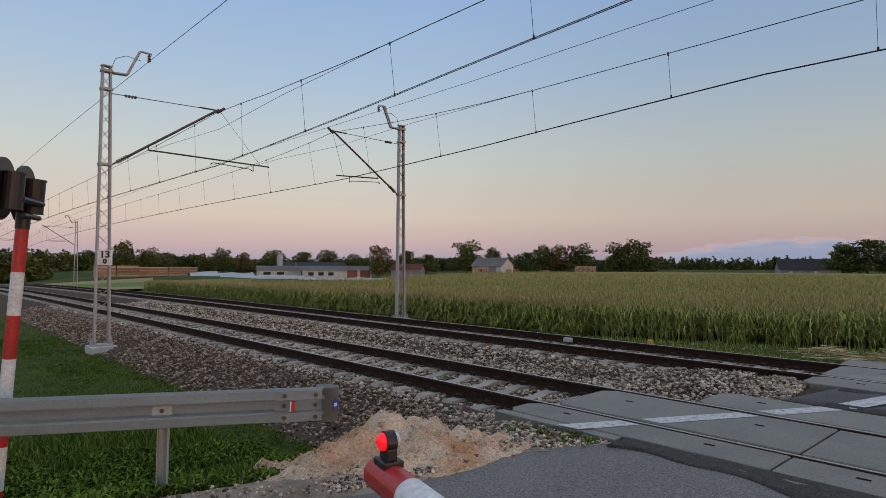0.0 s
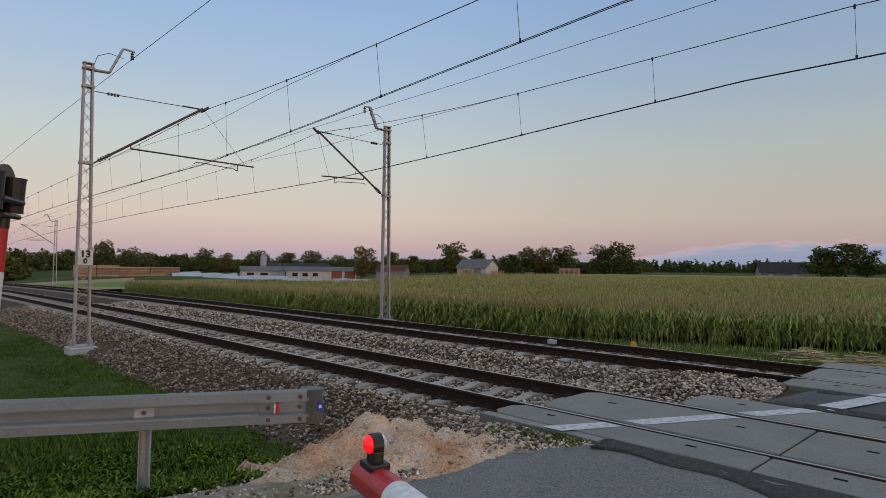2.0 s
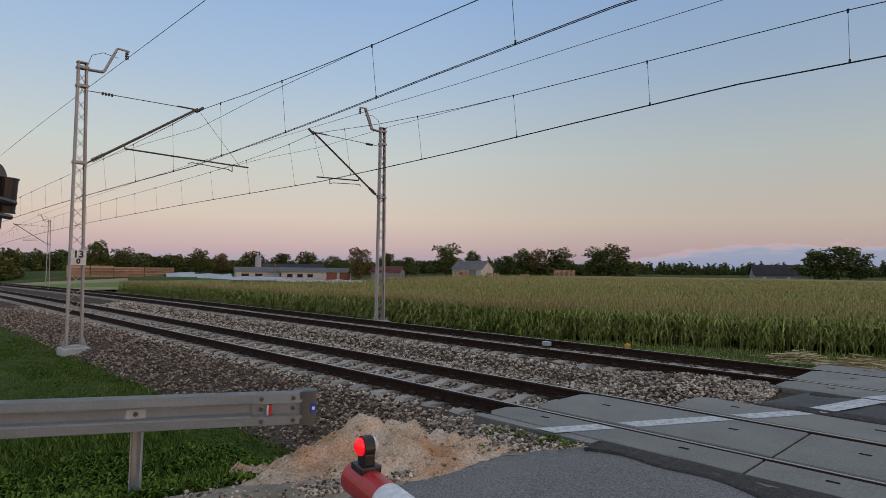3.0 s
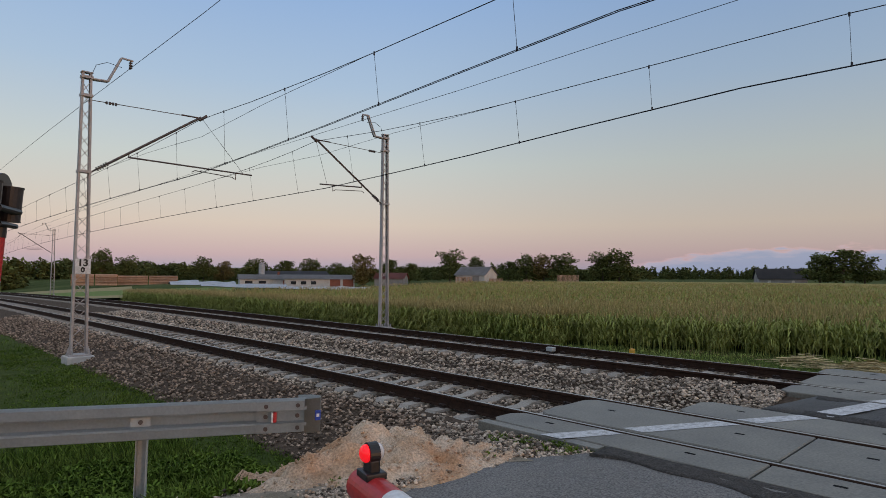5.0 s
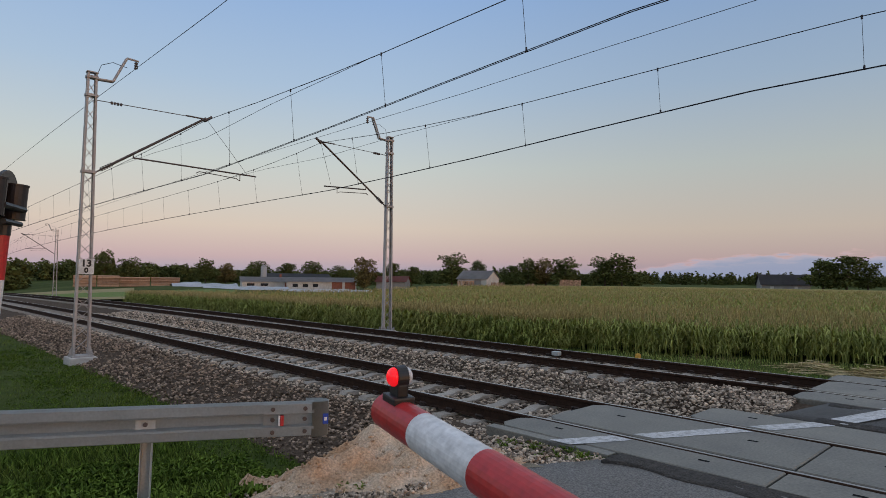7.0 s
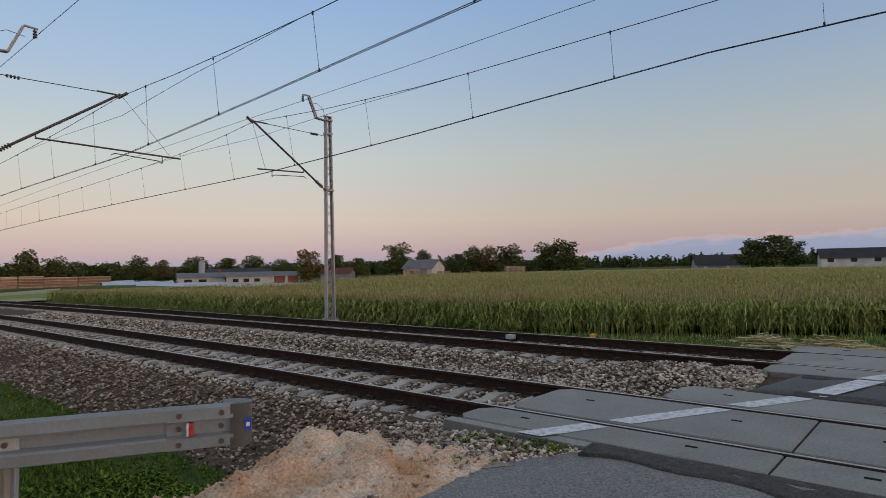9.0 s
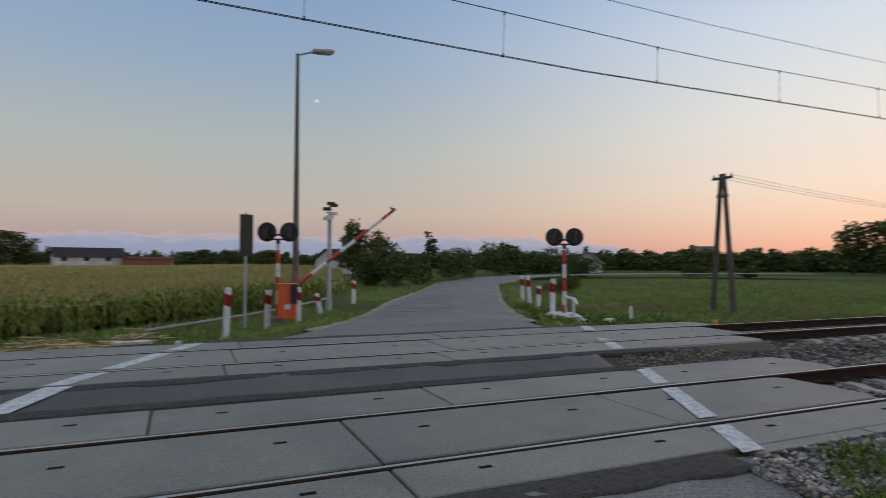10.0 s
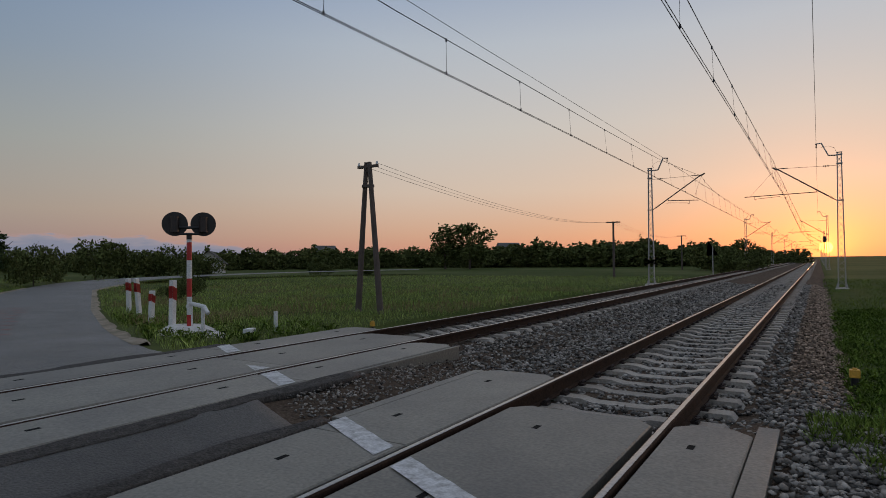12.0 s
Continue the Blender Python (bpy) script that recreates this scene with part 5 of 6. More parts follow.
# heap of sand behind the guard rail's end
bm = bmesh.new()
nx, ny = 96, 72
gridv = {}
for i in range(nx + 1):
    for j in range(ny + 1):
        u, v = -2.2 + 4.4 * i / nx, -1.5 + 3.0 * j / ny
        x, y = -2.52 + u * 0.927 + v * 0.375, 5.58 - u * 0.375 + v * 0.927
        d = math.hypot(u / 1.62, v / 1.30) * (1 + 0.18 * noise.noise((u * 1.3, v * 1.3, 8)))
        h = (0.45 - 0.10 * u) * max(0.0, 1 - d) ** 1.35 * (1 + 0.45 * noise.noise((u * 1.7, v * 1.7, 1)))
        soft = min(1.0, 4 * max(0.0, 1.02 - d))
        h += (0.14 * noise.noise((u * 3.2, v * 3.2, 2)) + 0.08 * noise.noise((u * 8, v * 8, 3)) + 0.035 * noise.noise((u * 22, v * 22, 3))) * soft
        h += 0.03 - 0.9 * max(0.0, d - 0.97)
        gridv[i, j] = bm.verts.new((x, y, ground_z(x, y) + h))
for i in range(nx):
    for j in range(ny):
        bm.faces.new((gridv[i, j], gridv[i + 1, j], gridv[i + 1, j + 1], gridv[i, j + 1]))
pile = part("sand_mound", bm, "sand", None, "low heap of pale orange sand beside the road", True)
tagged(pile, category="sand heap")

# ---- lamp, camera pole, sign, pole line ----
lamp = thing("street_lamp", "grey tapered street lamp with one flat head", "street lamp", at=pose(15.2, -2.44, -0.3))
bm = bmesh.new()
rod(bm, (0, 0, 0), (0, 0, 8.42), 0.11, 0.055, seg=14)
part("column", bm, "lamp_steel", lamp)
bm = bmesh.new()
rod(bm, (0, 0, 8.38), (-0.03, -0.5, 8.55), 0.03)
part("arm", bm, "mast", lamp)
bm = bmesh.new()
box(bm, -0.15, -0.35, -0.07, 0.15, 0.35, 0.05, 0.045)
hd = part("lamp_head", bm, "mast", lamp, "flat grey luminaire")
hd.matrix_basis = pose(-0.04, -0.80, 8.60, -6, 0, 4)
bm = bmesh.new()
box(bm, -0.11, -0.26, -0.09, 0.11, 0.16, -0.07, 0.008)
part("lamp_glass", bm, "clear", hd)
red_band = bmesh.new()
rod(red_band, (0, 0, 0.0), (0, 0, 1.5), 0.118, 0.112, seg=14)
part("painted_band", red_band, "red_line", lamp, "faded red painted foot")

cp = thing("camera_pole", "grey steel pole with a cluster of cameras", "camera pole", at=pose(16.9, -3.91, -0.2))
bm = bmesh.new()
rod(bm, (0, 0, 0), (0, 0, 3.35), 0.075, seg=14)
rod(bm, (0, 0, 0), (0, 0, 0.35), 0.10, seg=14)
part("column", bm, "zinc", cp)
bm = bmesh.new()
rod(bm, (-0.4, 0.2, 3.4), (0.4, -0.25, 3.4), 0.025)
rod(bm, (0, 0, 3.2), (0, 0, 3.75), 0.03)
part("crossbar", bm, "zinc", cp)
for x, y, z in ((-0.36, 0.18, 3.52), (0.36, -0.22, 3.72), (0.05, -0.05, 3.75), (0.0, 0.0, 3.28), (-0.15, 0.12, 3.2), (0.3, -0.2, 3.42)):
    bm = bmesh.new()
    box(bm, x - 0.09, y - 0.14, z - 0.055, x + 0.09, y + 0.14, z + 0.055, 0.018)
    part("camera_unit", bm, "white" if z < 3.5 else "black", cp)

sg = thing("traffic_sign", "back of a tall dark traffic sign on a grey pole", "traffic sign", at=pose(13.4, -0.75, -0.35, 0, 0, -75))
bm = bmesh.new()
rod(bm, (0, 0, 0), (0, 0, 3.2), 0.035, seg=12)
part("pole", bm, "zinc", sg)
bm = bmesh.new()
box(bm, -0.19, -0.05, 2.0, 0.19, -0.037, 3.15, 0.004)
part("plate", bm, "hood", sg, "dark unlettered back plate")
bm = bmesh.new()
for z in (2.15, 2.6, 3.0):
    box(bm, -0.17, -0.037, z, 0.17, 0.042, z + 0.03)
part("brackets", bm, "zinc", sg)

ap = thing("utility_pole", "A-shaped dark wooden utility pole standing in the meadow", "utility pole", at=pose(11.7, -17.0, ground_z(11.7, -17)))
for s in (-1, 1):
    bm = bmesh.new()
    rod(bm, (s * 0.60, -s * 0.14, -0.2), (s * 0.06, 0, 5.05), 0.11, 0.075, seg=12)
    part("leg", bm, "wood", ap, "round timber leg")
bm = bmesh.new()
box(bm, -0.2, -0.09, 4.2, 0.2, 0.09, 4.3, 0.01)
part("crosspiece", bm, "wood", ap)
bm = bmesh.new()
box(bm, -0.42, -0.05, 4.86, 0.42, 0.05, 4.95, 0.01)
part("crossarm", bm, "wood", ap)
for x in (-0.38, 0.38, 0.0):
    bm = bmesh.new()
    rod(bm, (x, 0, 4.95), (x, 0, 5.05), 0.045, 0.03, seg=10)
    part("insulator", bm, "clear", ap)
ends = []
for x, y, h in ((15.0, -57.0, 5.2), (16.5, -98.0, 5.2), (18, -140, 5.2)):
    up = thing("utility_pole", "single dark wooden utility pole with a crossarm", "utility pole", "line of utility poles", pose(x, y, ground_z(x, y)))
    bm = bmesh.new()
    rod(bm, (0, 0, -0.2), (0, 0, h), 0.12, 0.085, seg=10)
    part("shaft", bm, "wood", up)
    bm = bmesh.new()
    box(bm, -0.65, -0.04, h - 0.12, 0.65, 0.04, h - 0.02)
    part("crossarm", bm, "wood", up)
    ends.append(Vector((x, y, ground_z(x, y) + h)))
pl = thing("utility_wires", "slack telephone wires between wooden poles", "overhead wires")
a = Vector((11.7, -17.0, ground_z(11.7, -17) + 5.0))
for b in ends:
    for off in (-0.38, 0.0, 0.38):
        pts = [a.lerp(b, i / 14) + Vector((off, 0, -0.75 * (1 - (2 * i / 14 - 1) ** 2))) for i in range(15)]
        wire_thing("wire_span", pts, 0.006, "", pl)
    a = b

# the far signal and board beside the line, towards the sun
fs = thing("line_signal", "dark colour-light signal on a lattice post beside the line", "railway signal", at=pose(-2.0, -125, -0.5))
bm = bmesh.new()
rod(bm, (0, 0, 0), (0, 0, 4.6), 0.07)
part("post", bm, "mast", fs)
bm = bmesh.new()
box(bm, -0.24, -0.12, 4.45, 0.24, 0.12, 5.5, 0.08)
part("signal_head", bm, "black", fs)
bd = thing("warning_board", "pale triangular board on a lattice post beside the far track", "railway board", at=pose(8.9, -74, -0.5))
bm = bmesh.new()
rod(bm, (0, 0, 0), (0, 0, 3.2), 0.05)
part("post", bm, "mast", bd)
bm = bmesh.new()
vsb = [bm.verts.new(p) for p in ((-0.6, 0, 2.2), (0.6, 0, 2.2), (0.5, 0, 3.9))]
bm.faces.new(vsb)
bmesh.ops.solidify(bm, geom=list(bm.faces), thickness=0.03)
part("board", bm, "mast", bd)

xb = thing("crossing_board", "white crossed plate on the mast", "railway board", at=pose(8.2, MAST_Y - SPAN + 0.12, 1.2))
bm = bmesh.new()
for a in (25, -25):
    m4 = pose(0, 0, 0, 0, a, 0)
    vs8 = [m4 @ Vector(p) for p in ((-0.45, 0, -0.06), (0.45, 0, -0.06), (0.45, 0, 0.06), (-0.45, 0, 0.06))]
    bm.faces.new([bm.verts.new(v + Vector((0, 0.004 * a / 25, 0))) for v in vs8])
bmesh.ops.solidify(bm, geom=list(bm.faces), thickness=0.01)
part("plates", bm, "white", xb)

# low pale pipe along the far verge
dp = thing("verge_pipe", "low pale pipe rail along the grassy verge", "pipe rail")
ends_p = [Vector((13.6, 1.75, 0)), Vector((16.3, -0.9, 0)), Vector((18.6, -2.9, 0)), Vector((23.0, -5.4, 0))]
for a, b in zip(ends_p[:-1], ends_p[1:]):
    bm = bmesh.new()
    za, zb = ground_z(a.x, a.y) + 0.22, ground_z(b.x, b.y) + 0.22
    rod(bm, (a.x, a.y, za), (b.x, b.y, zb), 0.05, seg=10)
    part("pipe", bm, "wall_grey", dp)
for a in ends_p:
    bm = bmesh.new()
    rod(bm, (a.x, a.y, ground_z(a.x, a.y) - 0.1), (a.x, a.y, ground_z(a.x, a.y) + 0.2), 0.045, seg=8)
    part("foot", bm, "wall_grey", dp)

# small contact box fixed on the far rail
rb = thing("rail_contact", "small grey rail contact clamped to the rail", "rail contact", at=pose(TRACK_2 + GAUGE - 0.16, 9.3, 0.02))
bm = bmesh.new()
box(bm, -0.07, -0.10, -0.05, 0.07, 0.10, 0.05, 0.012)
part("case", bm, "zinc", rb)
bm = bmesh.new()
box(bm, -0.05, -0.03, -0.16, 0.12, 0.03, -0.05, 0.006)
part("clamp", bm, "steel_dark", rb)

# ---- buildings in the distance ----
EYE0 = (-6.4, 0.5)


def place(bearing, dist):
    a = radians(bearing)
    return EYE0[0] + dist * math.sin(a), EYE0[1] + dist * math.cos(a)


def house(bearing, dist, w, d, h, roof, wall, roof_mat, turn, label, windows=(), chimney=False, sink=0.0):
    x, y = place(bearing, dist)
    hs = thing("farm_building", label, "building", "", pose(x, y, ground_z(x, y) - sink, 0, 0, -bearing + turn))
    bm = bmesh.new()
    box(bm, -w / 2, -d / 2, -0.5, w / 2, d / 2, h)
    for s in (-1, 1):
        a = [bm.verts.new((s * w / 2, yy, zz)) for yy, zz in ((-d / 2, h), (d / 2, h), (0, h + roof - 0.1))]
        bm.faces.new(a if s > 0 else a[::-1])
    part("wall", bm, wall, hs)
    bm = bmesh.new()
    o = 0.5
    for s in (-1, 1):
        e = [(-w / 2 - o, s * (d / 2 + o), h - roof * o / (d / 2)), (w / 2 + o, s * (d / 2 + o), h - roof * o / (d / 2)), (w / 2 + o, 0, h + roof), (-w / 2 - o, 0, h + roof)]
        vs = [bm.verts.new(p) for p in e]
        bm.faces.new(vs if s < 0 else vs[::-1])
    bmesh.ops.solidify(bm, geom=list(bm.faces), thickness=-0.18)
    rf = part("roof", bm, roof_mat, hs)
    if chimney:
        bm = bmesh.new()
        box(bm, w * 0.2 - 0.3, -0.3, h + roof * 0.5, w * 0.2 + 0.3, 0.3, h + roof + 0.9)
        part("chimney", bm, "wall_brick", rf)
    for u, ww, z0, z1, mat in windows:
        bm = bmesh.new()
        box(bm, u - ww / 2, -d / 2 - 0.05, z0, u + ww / 2, -d / 2 + 0.02, z1)
        part("window" if mat == "pane" else "gate", bm, mat, hs)
    return hs


house(28.0, 200, 17, 10, 2.1, 1.4, "wall_white", "roof_grey", 6, "long low white farm building with a grey roof", [(-6, 2.2, 0.7, 1.5, "pane"), (-2, 2.2, 0.7, 1.5, "pane"), (5.5, 2.6, 0.0, 1.8, "wall_brick")], True)
house(32.6, 195, 21, 11, 2.7, 1.3, "wall_white", "roof_grey", 4, "long pale barn with grey fibre-cement roof and brown gates", [(-8, 1.6, 1.0, 2.0, "pane"), (-5, 1.6, 1.0, 2.0, "pane"), (-2, 1.6, 1.0, 2.0, "pane"), (4.5, 3.2, 0.0, 2.6, "wall_brick"), (8.5, 3.2, 0.0, 2.6, "wall_brick")])
house(30.3, 235, 24, 12, 3.6, 1.5, "wall_grey", "roof_dark", 10, "dark-roofed barn behind the farmyard")
house(39.3, 190, 9, 7, 2.4, 1.6, "wall_grey", "roof_red", -14, "low shed with a patched red and grey sheet roof")
house(47.3, 180, 9.5, 8, 2.6, 2.3, "wall_white", "roof_grey", -28, "pale farm shed with a grey gable roof", [(-2, 1.2, 0.6, 1.6, "pane"), (2, 2.2, 0.0, 2.2, "wall_grey")])
house(73.2, 230, 14, 9, 1.9, 3.2, "wall_grey", "roof_dark", 12, "house with a broad dark roof at the field's far edge", [(-4, 1.0, 0.3, 1.2, "wall_white"), (3, 1.0, 0.3, 1.2, "wall_white")])
house(83.2, 190, 16, 9, 2.4, 2.4, "wall_white", "roof_dark", 8, "long white house with a dark roof behind the field", [(-6, 1.4, 1.2, 2.2, "pane"), (-1, 1.4, 1.2, 2.2, "pane"), (4, 1.4, 1.2, 2.2, "pane")], sink=-0.7)
house(87.6, 188, 12, 7, 2.0, 0.5, "wall_brick", "roof_red", -6, "low red brick shed behind the field", sink=-0.7)
house(103.6, 95, 6, 5.5, 2.0, 1.7, "wall_white", "roof_dark", 40, "small white house among trees")
house(126.3, 120, 6, 4.4, 2.0, 1.9, "wall_white", "roof_dark", 82, "small white gable house across the meadow")
house(136.4, 200, 6, 5, 3.6, 3.4, "wall_grey", "roof_grey", 20, "grey house half hidden by trees")
house(153.2, 200, 7, 6, 4.2, 3.2, "wall_grey", "roof_grey", 30, "grey house half hidden by trees")

silo = thing("silo", "pale cylindrical silo beside the barns", "silo", at=pose(*place(27.5, 215), -2))
bm = bmesh.new()
rod(bm, (0, 0, 0), (0, 0, 7.0), 1.0, seg=18)
part("drum", bm, "film", silo)
bm = bmesh.new()
rod(bm, (0, 0, 7.0), (0, 0, 7.7), 1.05, 0.25, seg=18)
part("cone_cap", bm, "roof_grey", silo)

# timber stacks
for b0, b1, dist, h in ((12.6, 16.0, 150, 2.5), (15.95, 20.6, 152, 2.3)):
    p0, p1 = Vector((*place(b0, dist), 0)), Vector((*place(b1, dist), 0))
    fwd = (p1 - p0).normalized()
    side_v = Vector((-fwd.y, fwd.x, 0))
    n, bm = max(2, round((p1 - p0).length / 5.6)), bmesh.new()
    ln = (p1 - p0).length / n
    for i in range(n):
        for j in range(int(h / 0.30)):
            for k in range(3):
                c = p0 + fwd * (i * ln + 0.2 * noise.noise((i, j, k))) + side_v * (0.42 * k + 0.2 * (j % 2)) + Vector((0, 0, -0.7 + 0.30 * j + 0.12 * noise.noise((i * 0.9, j, k))))
                rod(bm, c, c + fwd * (ln - 0.25), 0.175 + 0.03 * noise.noise((i, j, k + 3)), seg=7, cap=False)
                for q_, e_ in ((c, -1), (c + fwd * (ln - 0.25), 1)):
                    rod(bm, q_, q_ + fwd * 0.02 * e_, 0.17, seg=7, mi=1)
    tagged(part("timber_stack", bm, ["log", "log_end"], None, "long stack of freshly cut logs with orange ends", kind="stuff"), category="log stack")
for b, dist, w, h in ((46.2, 176, 5, 2.4), (55.9, 200, 7, 2.8), (49.2, 178, 4, 2.0), (52.2, 190, 3, 1.6)):
    x, y = place(b, dist)
    bm = bmesh.new()
    for i in range(int(w / 0.4)):
        for j in range(int(h / 0.35)):
            rod(bm, (i * 0.4 - w / 2, -1, j * 0.35 + 0.2), (i * 0.4 - w / 2, 1, j * 0.35 + 0.2), 0.19, seg=6)
    ob = tagged(part("timber_stack", bm, "log", None, "small stack of sawn timber at the field's edge", kind="stuff"), category="log stack")
    ob.matrix_basis = pose(x, y, ground_z(x, y) - 0.3, 0, 0, -b)
# white film sheets in the farmyard
for b, dist, w, d in ((22.5, 150, 14, 6), (26.0, 140, 18, 5), (33.2, 150, 22, 6), (20.6, 165, 9, 5), (51.3, 150, 9, 4)):
    x, y = place(b, dist)
    bm = bmesh.new()
    prev = None
    for i in range(17):
        u = -w / 2 + w * i / 16
        rowv = [bm.verts.new((u, v * d / 2, 0.1 + (0.7 + 0.35 * noise.noise((u * 0.4, b, 0))) * (1 - v * v))) for v in np.linspace(-1, 1, 7)]
        if prev:
            for k in range(6):
                bm.faces.new((prev[k], prev[k + 1], rowv[k + 1], rowv[k]))
        prev = rowv
    ob = tagged(part("covered_clamp", bm, "film", None, "long low heap under white plastic film", True), category="covered heap")
    ob.matrix_basis = pose(x, y, ground_z(x, y) - 0.1, 0, 0, -b + 8)

# strips of stubble and young crop beyond the maize, towards the farm
for b0, b1, d0, d1, mat_, name, lab_ in ((4, 33, 70, 82, "stubble", "field_path", "pale stubble strip along the maize field"), (4, 25, 82, 110, "young_crop", "crop_strip", "low green crop in a narrow field"),
                                         (3, 17, 110, 136, "stubble", "stubble_field", "pale stubble field before the wood")):
    bm, prev = bmesh.new(), None
    for b in np.arange(b0, b1 + 0.1, 1.0):
        rowv = [bm.verts.new((*place(b, d), ground_z(*place(b, d)) + 0.3)) for d in np.linspace(d0 + noise.noise((b * 0.3, d0, 0)) * 2, d1 + noise.noise((b * 0.3, d1, 0)) * 2, 6)]
        if prev:
            for k in range(5):
                bm.faces.new((prev[k], prev[k + 1], rowv[k + 1], rowv[k]))
        prev = rowv
    tagged(part(name, bm, mat_, None, lab_, True, "structure"), category="field")

# ---- trees ----


def leaf_cloud(blobs, count, size, seed):
    """Quads scattered in the shells of several blobs: (cx, cy, cz, rx, rz)."""
    r = np.random.default_rng(seed)
    w = np.array([b[3] ** 2 * b[4] for b in blobs])
    pick = r.choice(len(blobs), count, p=w / w.sum())
    bl = np.array(blobs)[pick]
    d = r.normal(size=(count, 3))
    d /= np.linalg.norm(d, axis=1)[:, None]
    rad = r.uniform(0.45, 1.0, count) ** 0.5 * (1 + 0.18 * r.normal(size=count))
    c = bl[:, :3] + d * rad[:, None] * bl[:, [3, 3, 4]]
    n = r.normal(size=(count, 3))
    n /= np.linalg.norm(n, axis=1)[:, None]
    a = np.cross(n, r.normal(size=(count, 3)))
    a /= np.linalg.norm(a, axis=1)[:, None]
    b = np.cross(n, a)
    s = size * r.uniform(0.5, 1.3, count)[:, None]
    v = np.stack([c - a * s - b * s * 0.2, c - b * s * 0.6, c + a * s, c + b * s * 0.6], 1).reshape(-1, 3)
    return v, np.arange(4 * count).reshape(-1, 4)


def crown_blobs(kind, seed):
    r = np.random.default_rng(seed)
    out = []
    if kind == "broad":
        for k in range(17):
            a, h = r.uniform(0, 2 * np.pi), 0.16 + 0.70 * (k + r.uniform(0, 1)) / 17
            rr = 0.27 * math.sin(math.pi * min(1, h + 0.05)) ** 0.7 * r.uniform(0.3, 1.1)
            out.append((rr * math.cos(a), rr * math.sin(a), h, r.uniform(0.11, 0.19), r.uniform(0.08, 0.14)))
    elif kind == "pine":
        for k in range(9):
            h = 0.25 + 0.75 * k / 8
            out.append((r.normal() * 0.03, r.normal() * 0.03, h, 0.17 * (1.12 - h) + 0.03, 0.06))
    else:
        for k in range(9):
            a = r.uniform(0, 2 * np.pi)
            rr = r.uniform(0, 0.75)
            out.append((rr * math.cos(a), rr * math.sin(a), r.uniform(0.2, 0.72), r.uniform(0.22, 0.42), r.uniform(0.16, 0.32)))
    return out


TREE_KINDS = {}
for kind, mat, count, size in (("broad", "leaf", 2600, 0.028), ("broad", "leaf_warm", 2500, 0.028), ("pine", "needle", 900, 0.034), ("bush", "leaf", 3200, 0.042)):
    for v in range(3):
        lv, lf = leaf_cloud(crown_blobs(kind, v * 7 + len(mat)), count, size, v + 11)
        crown = numpy_mesh("crown", lv, lf, mat)
        bm = bmesh.new()
        rod(bm, (0, 0, -0.05), (0.01, 0, 0.45), 0.022, 0.012, seg=7)
        rr = np.random.default_rng(v)
        for k in range(5):
            a = rr.uniform(0, 6.28)
            rod(bm, (0.005, 0, 0.25 + 0.05 * k), (0.2 * math.cos(a), 0.2 * math.sin(a), 0.5 + 0.06 * k), 0.009, 0.003, seg=5)
        TREE_KINDS[kind, mat, v] = (crown, link_mesh("trunk", bm, "bark"))


def tree(bearing, dist, h, kind="broad", mat="leaf", wide=1.0, label="dark green broadleaf tree at the field's edge", drop=0.0):
    v = int(bearing * 10) % 3
    crown, trunk = TREE_KINDS[kind, mat, v]
    x, y = place(bearing, dist)
    t = thing("tree" if kind != "bush" else "bush", label, "tree" if kind != "bush" else "bush", "trees round the fields", pose(x, y, ground_z(x, y) - drop, 0, 0, bearing * 37))
    t.scale = (h * wide, h * wide, h)
    for nm, me in (("trunk", trunk), ("crown", crown)):
        o = new(nm, me)
        o.parent = t
    return t


# (bearing, distance, height, kind, foliage, breadth)
for row in ((14.8, 210, 11, "broad", "leaf", 1.0), (16.6, 215, 9, "broad", "leaf", 1.1), (22.6, 230, 10, "broad", "leaf", 1.0), (24.3, 240, 9, "broad", "leaf_warm", 1.0), (27.0, 245, 11, "broad", "leaf", 1.1),
            (29.6, 250, 11, "broad", "leaf", 1.0), (31.8, 250, 12, "broad", "leaf", 1.0), (34.2, 250, 10, "broad", "leaf", 1.0), (36.6, 190, 11.5, "broad", "leaf_warm", 0.9), (39.2, 240, 11, "broad", "leaf", 0.8),
            (41.0, 240, 9, "broad", "leaf", 1.0), (44.8, 205, 12.5, "broad", "leaf", 1.15), (47.2, 240, 11, "broad", "leaf", 1.0), (50.3, 230, 9, "broad", "leaf", 1.0), (52.0, 215, 11, "broad", "leaf", 1.1),
            (53.6, 215, 11, "broad", "leaf_warm", 1.1), (55.3, 212, 11.5, "broad", "leaf", 1.15), (58.9, 215, 12, "broad", "leaf", 1.2), (60.4, 213, 12.8, "broad", "leaf", 1.2), (76.0, 205, 10.5, "broad", "leaf", 1.2),
            (77.6, 205, 12, "broad", "leaf", 1.2), (79.0, 210, 10, "broad", "leaf", 1.1), (92.0, 210, 6.5, "broad", "leaf", 1.3), (94.5, 215, 6.5, "broad", "leaf", 1.3), (97.5, 210, 6.5, "broad", "leaf", 1.2)):
    tree(row[0], row[1], row[2] * 0.93, row[3], row[4], row[5] * 1.3)
